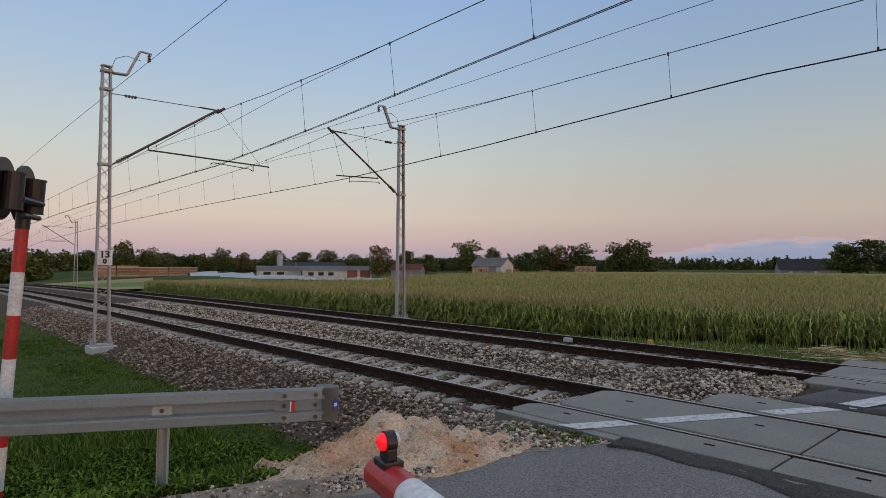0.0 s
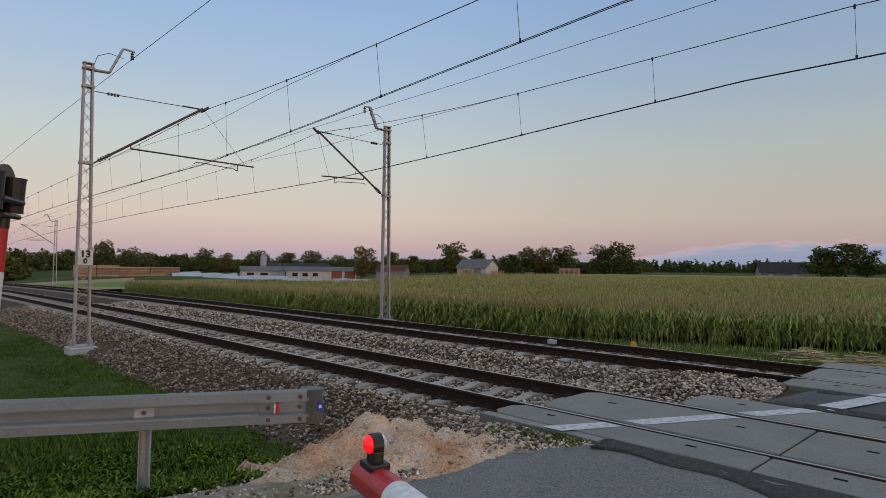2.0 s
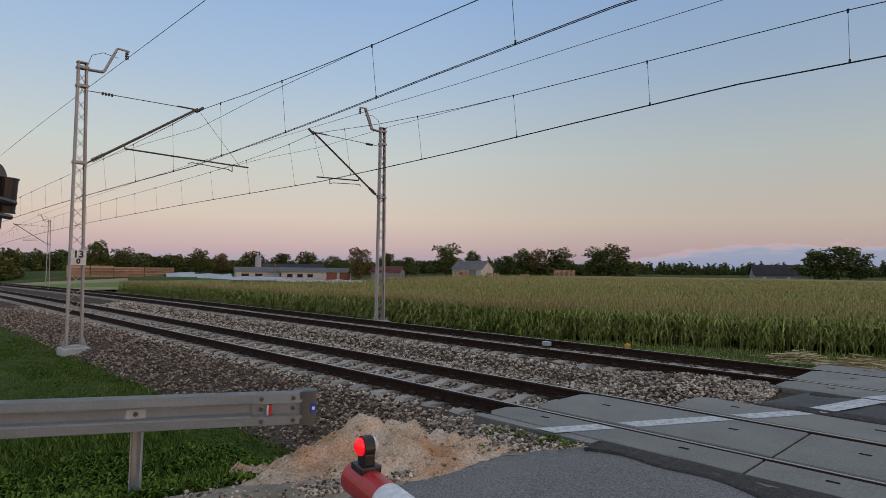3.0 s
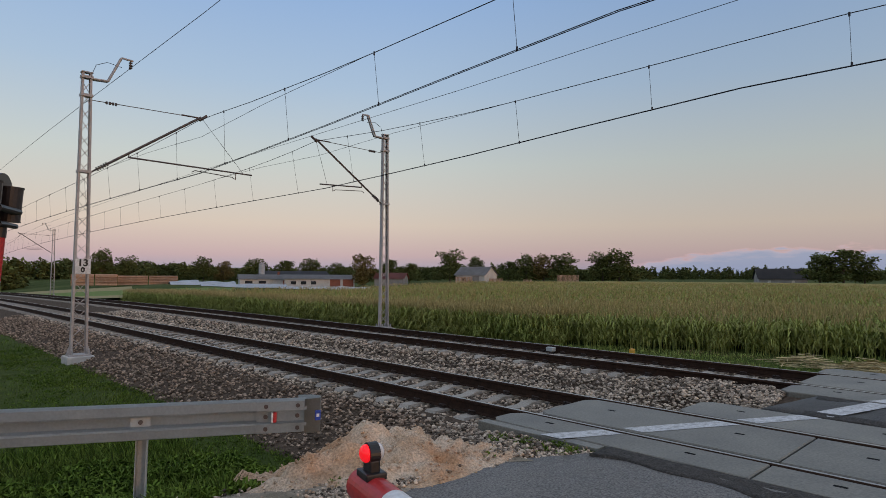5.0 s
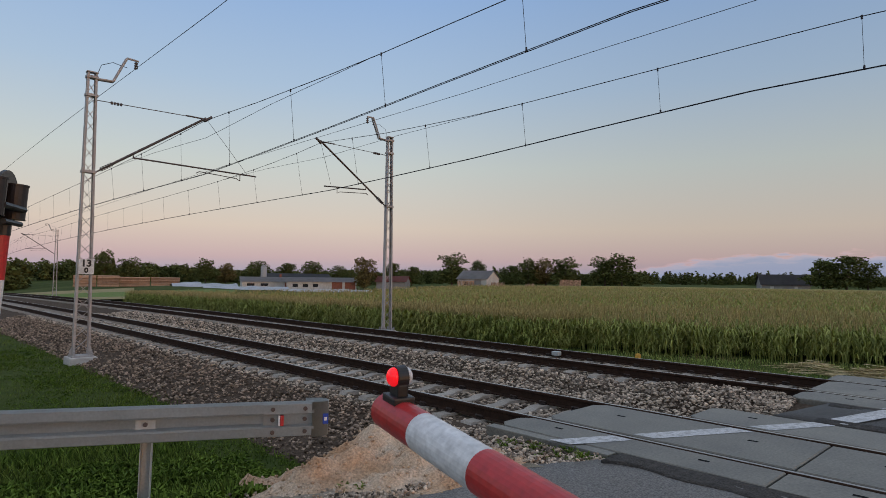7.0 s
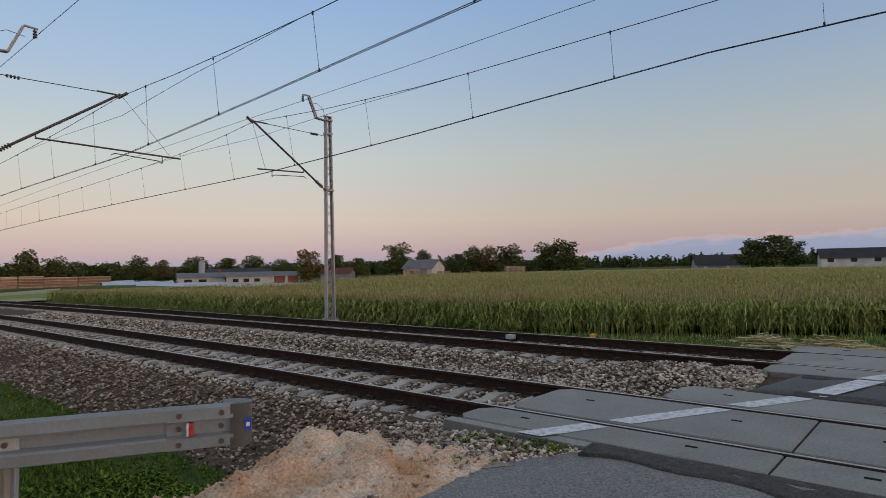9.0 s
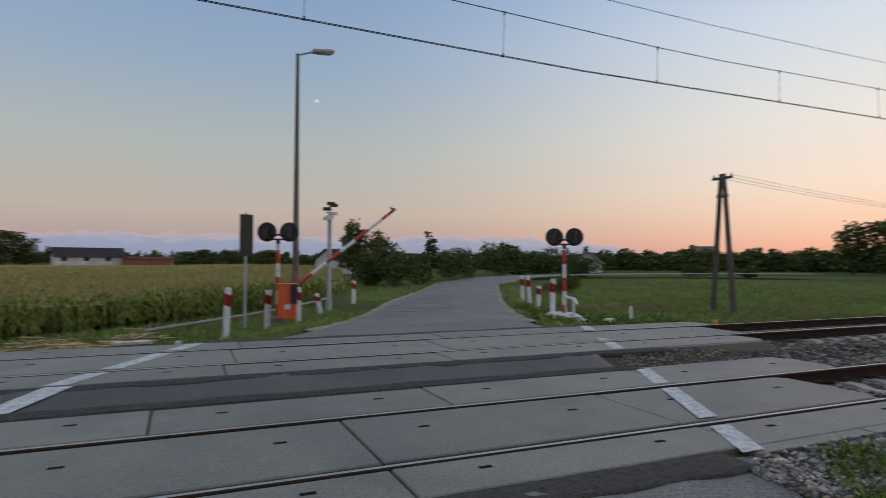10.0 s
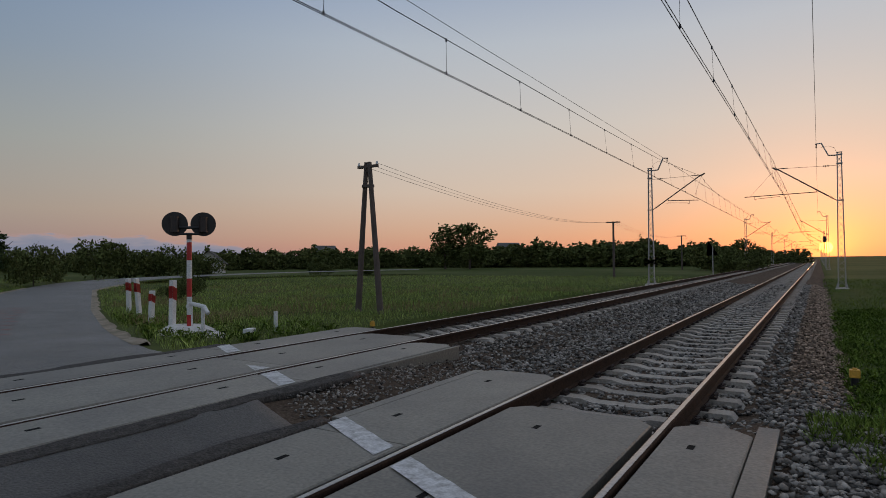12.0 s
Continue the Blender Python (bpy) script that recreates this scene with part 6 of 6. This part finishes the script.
for b, d, h, k, m, w in ((104.2, 62, 6.2, "broad", "leaf", 0.9), (106.3, 60, 5.0, "broad", "leaf_warm", 0.9), (107.6, 46, 3.4, "bush", "leaf", 0.75), (105.7, 48, 3.2, "bush", "leaf", 0.7), (109.2, 50, 2.8, "bush", "leaf", 0.7),
                         (111.4, 70, 4.6, "pine", "needle", 1.4), (113.4, 56, 2.9, "bush", "leaf", 0.75), (114.8, 62, 3.0, "bush", "leaf", 0.8), (117.6, 85, 4.8, "bush", "leaf", 0.9), (119.5, 88, 4.4, "bush", "leaf", 0.9),
                         (121.6, 90, 4.4, "bush", "leaf", 0.9), (123.5, 92, 4.2, "bush", "leaf", 0.9), (125.2, 80, 3.2, "bush", "leaf", 0.9), (122.6, 36, 1.25, "bush", "leaf", 0.7), (121.4, 38, 0.9, "bush", "leaf", 0.8),
                         (149.0, 128, 10.4, "broad", "leaf", 1.2), (146.8, 130, 9.6, "broad", "leaf", 1.2), (135.0, 90, 1.8, "bush", "leaf", 1.2), (139.0, 88, 1.6, "bush", "leaf", 1.2), (172.2, 125, 5.6, "broad", "leaf", 1.3),
                         (173.4, 128, 4.6, "broad", "leaf", 1.3), (171.2, 80, 3.4, "bush", "leaf", 1.0), (170.2, 84, 3.8, "bush", "leaf", 1.0), (169.0, 95, 5.0, "bush", "leaf", 1.0)):
    tree(b, d, h, k, m, w, "dark bush beside the road bend" if k == "bush" else "dark tree across the meadow")

# far woods: a continuous belt
fv, ff, base = [], [], 0
wr = np.random.default_rng(21)
for b0, b1, d0, d1, h0, h1, n in ((-4, 9, 190, 240, 8, 13, 60), (9, 22, 260, 330, 6, 10, 60), (20, 62, 280, 340, 6.5, 9.5, 190), (60, 92, 420, 520, 7, 11, 170), (90, 112, 260, 320, 5, 8, 90),
                                  (110, 128, 150, 190, 3.5, 5.5, 80), (126, 150, 155, 185, 4.5, 7, 120), (148, 166, 140, 175, 5.5, 8, 110), (164, 172, 135, 200, 4.5, 6.5, 70), (172, 177.5, 180, 320, 4, 6, 50)):
    for k in range(n):
        b = b0 + (b1 - b0) * (k + wr.uniform()) / n
        d, h = wr.uniform(d0, d1), wr.uniform(h0, h1) * wr.uniform(0.8, 1.05)
        kind = "pine" if (62 < b < 90 and wr.uniform() < 0.75) or wr.uniform() < 0.15 else "broad"
        v, f = leaf_cloud(crown_blobs(kind, int(wr.integers(1 << 30))), 420, 0.062, int(wr.integers(1 << 30)))
        x, y = place(b, d)
        v = v * np.array([h * 1.25, h * 1.25, h]) + np.array([x, y, ground_z(x, y) - h * 0.12])
        fv.append(v)
        ff.append(f + base)
        base += len(v)
woods = new("far_woods", numpy_mesh("far_woods", np.concatenate(fv), np.concatenate(ff), "leaf"))
tagged(woods, "dark continuous belt of woodland on the horizon", "woods", kind="stuff")

# ---- maize field ----


def maize_edge(y):
    return float(np.interp(y, (-30, -15, -4, 2, 5.5, 8.1, 11.2, 14, 200), (64, 40, 22, 16.6, 14.2, 12.8, 11.5, 10.5, 10.2)))


def in_maize(x, y):
    if x < maize_edge(y) + bend(y)[0]:
        return False
    b, d = math.degrees(math.atan2(x - EYE0[0], y - EYE0[1])), math.hypot(x - EYE0[0], y - EYE0[1])
    lim = np.interp(b, (4, 12, 26, 35, 40, 46, 60, 96, 104), (60, 62, 64, 68, 85, 125, 185, 185, 60))
    if b > 103 or d > lim:
        return False
    if -60 < x < 60 and y < road_edges(x)[0] + 4.0:
        return False
    return True


def blade(points, w):
    """Quads of a bent leaf through points, of half-width w narrowing to the tip."""
    vs, fs = [], []
    for i, p in enumerate(points):
        ww = w * (1 - i / (len(points) - 1) * 0.85)
        side_v = np.array([-points[-1][1], points[-1][0], 0.0])
        side_v = side_v / (np.linalg.norm(side_v) + 1e-6)
        vs += [np.array(p) - side_v * ww, np.array(p) + side_v * ww]
    for i in range(len(points) - 1):
        fs.append((2 * i, 2 * i + 1, 2 * i + 3, 2 * i + 2))
    return vs, fs


def maize_plant(seed, leaves, tassels):
    r = np.random.default_rng(seed)
    V, F, MI = [], [], []

    def put(vs, fs, mi):
        o = len(V)
        V.extend(vs)
        for f in fs:
            F.append(tuple(i + o for i in f))
            MI.append(mi)
    for a in (0, 1.57):
        c, s = 0.011 * math.cos(a), 0.011 * math.sin(a)
        put([np.array(p) for p in ((-c, -s, 0), (c, s, 0), (c * 0.5, s * 0.5, 0.98), (-c * 0.5, -s * 0.5, 0.98))], [(0, 1, 2, 3)], 0)
    for k in range(leaves):
        a = (k % 2) * math.pi + r.normal() * 0.7
        z, ln = 0.18 + 0.68 * k / leaves, r.uniform(0.24, 0.40)
        c, s = math.cos(a), math.sin(a)
        put(*blade([(0, 0, z), (c * ln * 0.4, s * ln * 0.4, z + 0.16), (c * ln * 0.8, s * ln * 0.8, z + 0.14), (c * ln * 1.05, s * ln * 1.05, z - 0.02)], 0.021), 0)
    for k in range(tassels):
        a = r.uniform(0, 6.28)
        c, s = math.cos(a) * 0.07, math.sin(a) * 0.07
        put([np.array(p) for p in ((-0.006, 0, 0.93), (0.006, 0, 0.93), (c + 0.006, s, 1.12), (c - 0.006, s, 1.12))], [(0, 1, 2, 3)], 1)
    return np.array(V), np.array(F), np.array(MI)


def maize_points(d0, d1, n, seed):
    r = np.random.default_rng(seed)
    pts = []
    while len(pts) < n:
        b, u = r.uniform(3, 103), r.uniform()
        d = math.sqrt(d0 * d0 + (d1 * d1 - d0 * d0) * u)
        x, y = place(b, d)
        x = round(x / 0.72) * 0.72 + r.normal() * 0.06
        if in_maize(x, y):
            pts.append((x, y, ground_z(x, y)))
    return np.array(pts)


for name, d0, d1, n, leaves, tas in (("maize", 14, 32, 6500, 8, 4), ("maize_middle", 32, 62, 8500, 5, 3), ("maize_far", 62, 130, 12000, 3, 2)):
    V, F, MI = maize_plant(3, leaves, tas)
    P_ = maize_points(d0, d1, n, n)
    sc = rng.uniform(0.95, 1.22, len(P_)) * (1.0 if d0 < 60 else 1.0)
    st = np.ones((len(P_), 3)) * (1.0 if d0 < 30 else 1.5 if d0 < 60 else 2.4)
    st[:, 2] = 1.0
    scatter(name, V, F, P_, sc, ["corn", "tassel"], "standing green maize with pale brown tassels", "maize crop", 0.05, st, MI)
V, F, MI = maize_plant(8, 7, 3)
er = np.random.default_rng(77)
front = []
while len(front) < 6500:
    y = 13 + 62 * er.uniform() ** 1.2
    x = maize_edge(y) + bend(y)[0] + er.uniform(0.0, 2.4)
    if in_maize(x, y):
        front.append((x, y, ground_z(x, y)))
front = np.array(front)
scatter("maize_front_rows", V, F, front, er.uniform(0.95, 1.2, len(front)), ["corn", "tassel"], "front rows of standing green maize along the track", "maize crop", 0.05, np.ones((len(front), 3)) * np.array([1.3, 1.3, 1.0]), MI)
# the closed canopy farther in, seen edge-on
cvs, cfs = {}, []
cxs, cys = np.concatenate([np.arange(10, 60, 1.5), np.arange(60, 190, 5)]), np.concatenate([np.arange(-30, 60, 1.5), np.arange(60, 130, 5)])
vid, vlist = {}, []


def cv(i, j):
    if (i, j) not in vid:
        x, y = cxs[i], cys[j]
        vid[i, j] = len(vlist)
        vlist.append((x, y, ground_z(x, y) + 0.80 + 0.07 * noise.noise((x * 0.9, y * 0.4, 1)) + 0.05 * noise.noise((x * 3.1, y * 3.1, 2))))
    return vid[i, j]


for i in range(len(cxs) - 1):
    for j in range(len(cys) - 1):
        x, y = (cxs[i] + cxs[i + 1]) / 2, (cys[j] + cys[j + 1]) / 2
        if in_maize(x - 1.2, y) and in_maize(x, y - 1.2) and in_maize(x, y):
            cfs.append((cv(i, j), cv(i + 1, j), cv(i + 1, j + 1), cv(i, j + 1)))
can = new("maize_canopy", numpy_mesh("maize_canopy", np.array(vlist), np.array(cfs), "canopy"))
tagged(can, "closed leafy top of the maize field", "maize crop", kind="stuff")

# ---- grass and weeds ----
blade_v = np.array([(-0.012, 0, 0), (0.012, 0, 0), (0.006, 0.10, 0.75), (-0.001, 0.22, 1.0)])
blade_f = np.array([(0, 1, 2, 3)])


def grass(name, n, region, test, height, mat, label, focus, seed):
    r = np.random.default_rng(seed)
    x0, x1, y0, y1 = region
    out = []
    tries = 0
    while len(out) < n and tries < 12:
        tries += 1
        x, y, u = r.uniform(x0, x1, 3 * n), r.uniform(y0, y1, 3 * n), r.uniform(0, 1, 3 * n)
        d = np.hypot(x - focus[0], y - focus[1])
        ok = u < np.minimum(1.0, (focus[2] / np.maximum(d, 0.1)) ** 1.7)
        for a, b in zip(x[ok], y[ok]):
            if test(a, b):
                out.append((a, b, ground_z(a, b) - 0.02))
    P_ = np.array(out[:n])
    far = np.maximum(1.0, np.hypot(P_[:, 0] - focus[0], P_[:, 1] - focus[1]) / 14)
    clump = np.array([0.65 + 0.7 * noise.noise((p[0] * 0.9, p[1] * 0.9, seed)) ** 2 + 0.35 * noise.noise((p[0] * 0.3, p[1] * 0.3, seed)) for p in P_])
    sc = r.uniform(height[0], height[1], len(P_)) * np.clip(clump, 0.3, 1.6)
    st = np.stack([2.2 * far * 0.16 / np.maximum(sc, 0.05), np.ones(len(P_)), np.ones(len(P_))], 1)
    return scatter(name, blade_v, blade_f, P_, sc, mat, label, "grass", 0.35, st)


def off_road(x, y, m=0.25):
    if not -60 < x < 50:
        return True
    l, r = road_edges(x)
    return y > l + m or y < r - m


grass("verge_grass", 80000, (-16, -2.0, 5.4, 50), lambda x, y: off_road(x, y, 1.0) and not (x > -4.0 and y < 6.9) and x < -2.1 + 0.5 * noise.noise((y * 0.7, 3, 0)), (0.07, 0.17), "grass", "lush green verge grass beside the ballast", (-5, 8, 10), 1)
grass("verge_grass", 26000, (7.9, 30, -4, 60), lambda x, y: off_road(x, y, 0.3) and x < maize_edge(y) + 0.3 and (x > 8.3 or y < 1.5), (0.10, 0.24), "meadow", "bright green grass strip between track and maize", (9, 6, 10), 2)
grass("verge_grass", 60000, (-8, -1.1, -60, -3.6), lambda x, y: off_road(x, y, 0.5) and (x < (-1.35 if y < -7.5 else -1.6) - 0.35 * noise.noise((y * 0.8, 0, 0)) ), (0.06, 0.17), "grass", "rough green grass beside the ballast", (-2, -7, 9), 3)
grass("meadow_grass", 80000, (7.2, 60, -60, -6.5), lambda x, y: off_road(x, y, 0.3) and (x > 8.2 or y > -10.6), (0.10, 0.30), "meadow", "unmown green meadow grass", (9, -9, 14), 4)
grass("dry_grass", 5000, (8.5, 36, -34, -8), lambda x, y: off_road(x, y, 0.6) and noise.noise((x * 0.25, y * 0.25, 7)) > 0.12, (0.2, 0.45), "dry", "pale dry grass stems in the meadow", (10, -11, 12), 5)
grass("dry_grass", 1600, (8.6, 13, 1.5, 9), lambda x, y: off_road(x, y, 0.5) and noise.noise((x * 0.5, y * 0.5, 9)) > 0.05, (0.15, 0.3), "dry", "cut dry stalks lying beside the maize", (10.5, 4, 8), 6)
grass("dry_grass", 900, (-3.6, -1.2, 4.0, 6.6), lambda x, y: off_road(x, y, 0.2), (0.06, 0.16), "dry", "sparse dry stems round the sand heap", (-2.4, 5.2, 8), 8)

grass("tall_grass", 16000, (-9, -3.2, 5.0, 10), lambda x, y: off_road(x, y, 0.95) and not (x > -3.9 and y < 6.3), (0.14, 0.34), "grass", "tall tufts of grass under the guard rail", (-5, 6.6, 4), 12)

leaf_v = np.array([(0, 0, 0), (0.095, 0.5, 0.50), (0.0, 1.0, 0.40), (-0.095, 0.5, 0.50), (0.0, 0.56, 0.43)])
weed_V, weed_F = [], []
wr2 = np.random.default_rng(5)
for k in range(13):
    a, lift, ln = k * 2.4, wr2.uniform(0.6, 2.2), wr2.uniform(0.55, 1.1)
    R = np.array([(math.cos(a), -math.sin(a), 0), (math.sin(a), math.cos(a), 0), (0, 0, 1)])
    v = (leaf_v * np.array([1, 1, lift]) * ln) @ R.T
    o = sum(len(q_) for q_ in weed_V)
    weed_V.append(v)
    weed_F += [(o, o + 1, o + 2, o + 4), (o, o + 4, o + 2, o + 3)]
weed_V, weed_F = np.concatenate(weed_V), np.array(weed_F)


def weeds(name, n, region, test, size, seed, label):
    r = np.random.default_rng(seed)
    pts = []
    while len(pts) < n:
        x, y = r.uniform(region[0], region[1]), r.uniform(region[2], region[3])
        if test(x, y):
            pts.append((x, y, ground_z(x, y) - 0.01))
    P_ = np.array(pts)
    return scatter(name, weed_V, weed_F, P_, r.uniform(size[0], size[1], n), "weed", label, "weeds", 0.2)


def rail_side_of(x, y):
    return (y - 5.24) * math.cos(radians(-26.2)) + (x + 3.34) * math.sin(radians(26.2))


weeds("verge_weeds", 9500, (-9, -3.0, 4.6, 12), lambda x, y: off_road(x, y, 0.9) and -0.75 < rail_side_of(x, y) < 2.6 and noise.noise((x * 1.3, y * 1.3, 17)) > -0.25, (0.05, 0.17), 1, "leafy broadleaf weeds under the guard rail")
weeds("verge_weeds", 1800, (-5, -1.4, -24, -4.2), lambda x, y: off_road(x, y, 0.4) and noise.noise((x * 0.9, y * 0.6, 21)) > -0.05, (0.05, 0.14), 2, "low leafy weeds at the road edge")
weeds("verge_weeds", 60, (-2.4, -0.95, 4.3, 6.2), lambda x, y: noise.noise((x * 1.5, y * 1.5, 4)) > 0.1, (0.05, 0.12), 3, "small weeds in the gravel by the deck")
weeds("verge_weeds", 260, (8.5, 16, -13, -8), lambda x, y: off_road(x, y, 0.4), (0.1, 0.22), 4, "leafy weeds round the guard posts")

weeds("verge_weeds", 15000, (-12, -2.3, 6.2, 24), lambda x, y: off_road(x, y, 1.2) and noise.noise((x * 0.8, y * 0.8, 27)) > -0.15, (0.02, 0.065), 6, "low clover and plantain in the verge grass")
weeds("verge_weeds", 3000, (-6, -1.6, -26, -6.0), lambda x, y: off_road(x, y, 0.6) and noise.noise((x * 0.9, y * 0.6, 31)) > -0.1, (0.04, 0.12), 7, "low clover in the grass beside the ballast")

# cut maize stalks heaped beside the field, with a pale slab and a stub near them
sk = np.random.default_rng(44)
stalk_v = np.array([(-0.5, -0.012, 0), (0.5, -0.008, 0.02), (0.5, 0.008, 0.03), (-0.5, 0.012, 0.02)])
sp_ = []
for cx_, cy_, rx_, n_ in ((11.2, 3.2, 0.8, 420), (12.1, 3.9, 0.9, 420), (13.0, 1.9, 0.5, 160), (12.3, 5.4, 0.7, 160)):
    for k in range(n_):
        x, y = cx_ + sk.normal() * rx_ * 0.6, cy_ + sk.normal() * rx_ * 0.6
        rad = math.hypot(x - cx_, y - cy_) / rx_
        sp_.append((x, y, ground_z(x, y) + 0.06 + sk.uniform(0, 0.34) * max(0.0, 1 - rad)))
scatter("cut_stalks", stalk_v, np.array([(0, 1, 2, 3)]), np.array(sp_), sk.uniform(0.35, 0.8, len(sp_)), "straw", "pale cut maize stalks heaped in the grass", "stalks", 0.15)
bm = bmesh.new()
box(bm, -0.42, -0.12, -0.05, 0.42, 0.12, 0.03, 0.015)
slab_2 = part("concrete_slab", bm, "wall_white", None, "pale concrete slab lying in the verge grass")
slab_2.matrix_basis = pose(12.1, 1.95, ground_z(12.1, 1.95) + 0.12, 0, 2, -70)
tagged(slab_2, category="concrete slab")
marker(10.7, 0.95, 0.24, 0.07, "white", "short white stub in the verge grass")

# small gravel on the near verge
gp = []
gr = np.random.default_rng(9)
for k in range(9000):
    x, y = gr.uniform(-7, -0.9), gr.uniform(-8, 7)
    if off_road(x, y, -0.15) and (y > 0 or y > -7) and not off_road(x, y, 0.95):
        gp.append((x, y, max(ground_z(x, y), road_z(x) - 0.16) + 0.06))
gp = np.array(gp)
scatter("verge_gravel", ico_v, ico_f, gp, gr.uniform(0.008, 0.024, len(gp)), "stone", "loose pale gravel along the road edge", "gravel", 0.3)

# stones, grass and weeds mixed at the near corner of the deck


def corner_z(x, y):
    fill = float(np.interp(y, (-9.0, -7.0, 4.8, 6.4), (0, 1, 1, 0))) * float(np.interp(x, (-2.6, -1.6), (0, 1)))
    return max(ground_z(x, y), float(ballast_top(x, y)) * (1 - fill) - 0.045 * fill)


cr = np.random.default_rng(31)
cp_, wp_, bp_ = [], [], []
for k in range(90000):
    x, y = cr.uniform(-3.8, -1.02), cr.uniform(-9.5, -2.2)
    if not off_road(x, y, 0.0):
        continue
    g = noise.noise((x * 1.1, y * 1.1, 12)) + 0.35 * (-1.6 - x)
    if len(cp_) < 14000 and g < 0.5:
        cp_.append((x, y, corner_z(x, y) + 0.008))
    if g > -0.05 and len(bp_) < 22000:
        bp_.append((x, y, corner_z(x, y) - 0.01))
    if g > 0.1 and len(wp_) < 500 and cr.uniform() < 0.05:
        wp_.append((x, y, corner_z(x, y) - 0.01))
cp_, bp_, wp_ = np.array(cp_), np.array(bp_), np.array(wp_)
scatter("corner_stones", oct_v, oct_f, cp_, cr.uniform(0.008, 0.025, len(cp_)), "stone_grey", "loose stones spilled at the deck's corner", "stones", 0.3)
hb = cr.uniform(0.05, 0.17, len(bp_))
scatter("corner_grass", blade_v, blade_f, bp_, hb, "grass", "tufts of grass growing through the gravel", "grass", 0.4, np.stack([0.32 / hb, np.ones(len(bp_)), np.ones(len(bp_))], 1) * np.array([1.0, 1.0, 1.0]))
scatter("corner_weeds", weed_V, weed_F, wp_, cr.uniform(0.04, 0.12, len(wp_)), "weed", "small leafy weeds in the gravel", "weeds", 0.2)

# clods and pebbles on the sand heap and round its foot
hp = []
for k in range(2600):
    v = pile.data.vertices[int(cr.integers(len(pile.data.vertices)))].co
    if v.z > ground_z(v.x, v.y) + 0.02:
        hp.append((v.x + cr.normal() * 0.02, v.y + cr.normal() * 0.02, v.z + 0.002))
hp = np.array(hp)
scatter("heap_clods", oct_v, oct_f, hp, cr.uniform(0.006, 0.022, len(hp)), "sand", "small clods and pebbles on the sand", "stones", 0.3)
kp = []
while len(kp) < 9000:
    x, y = cr.uniform(-3.8, -0.9), cr.uniform(3.9, 6.4)
    if off_road(x, y, -0.05):
        kp.append((x, y, max(ground_z(x, y) + 0.035 if x < -2.4 else -9, corner_z(x, y)) + 0.004))
kp = np.array(kp)
scatter("verge_gravel", oct_v, oct_f, kp, cr.uniform(0.006, 0.026, len(kp)), "stone", "loose gravel between asphalt and ballast", "gravel", 0.3)
gk = kp[(np.array([noise.noise((p[0] * 1.4, p[1] * 1.4, 3)) for p in kp]) > 0.22)][:260]
scatter("gravel_weeds", weed_V, weed_F, gk, cr.uniform(0.02, 0.07, len(gk)), "weed", "small weeds among the gravel", "weeds", 0.2)

moon = thing("moon", "pale gibbous moon in the evening sky", "moon", at=pose(2400 * math.sin(radians(101.7)), 2400 * math.cos(radians(101.7)), 625))
bm = bmesh.new()
bmesh.ops.create_uvsphere(bm, u_segments=24, v_segments=14, radius=8)
part("disc", bm, "moon", moon, smooth=True)


# ---- what moves ----
def motions():
    near_rows = ((0, 0), (6.2, 0), (6.35, 0.25), (6.5, 1.0), (6.7, 2.1), (6.9, 3.2), (7.0, 3.85), (7.1, 4.7), (7.2, 5.5), (8.0, 11.5), (8.8, 18.5), (9.2, 22.5), (9.6, 29), (10.0, 39), (10.5, 54), (11.0, 69), (11.5, 80), (12.0, 84))
    walk(near_boom, [(t, pose(*NEAR_PIVOT, 0, -e, NEAR_YAW)) for t, e in near_rows])
    far_rows = ((0, 0), (6.2, 0), (7.2, 4), (8.0, 8.5), (8.8, 15), (9.2, 20), (9.5, 26), (10.0, 38), (10.5, 50), (11.0, 69), (11.5, 80), (12.0, 84))
    walk(far_boom, [(t, pose(*FAR_PIVOT, 0, -e, FAR_YAW)) for t, e in far_rows])


motions()
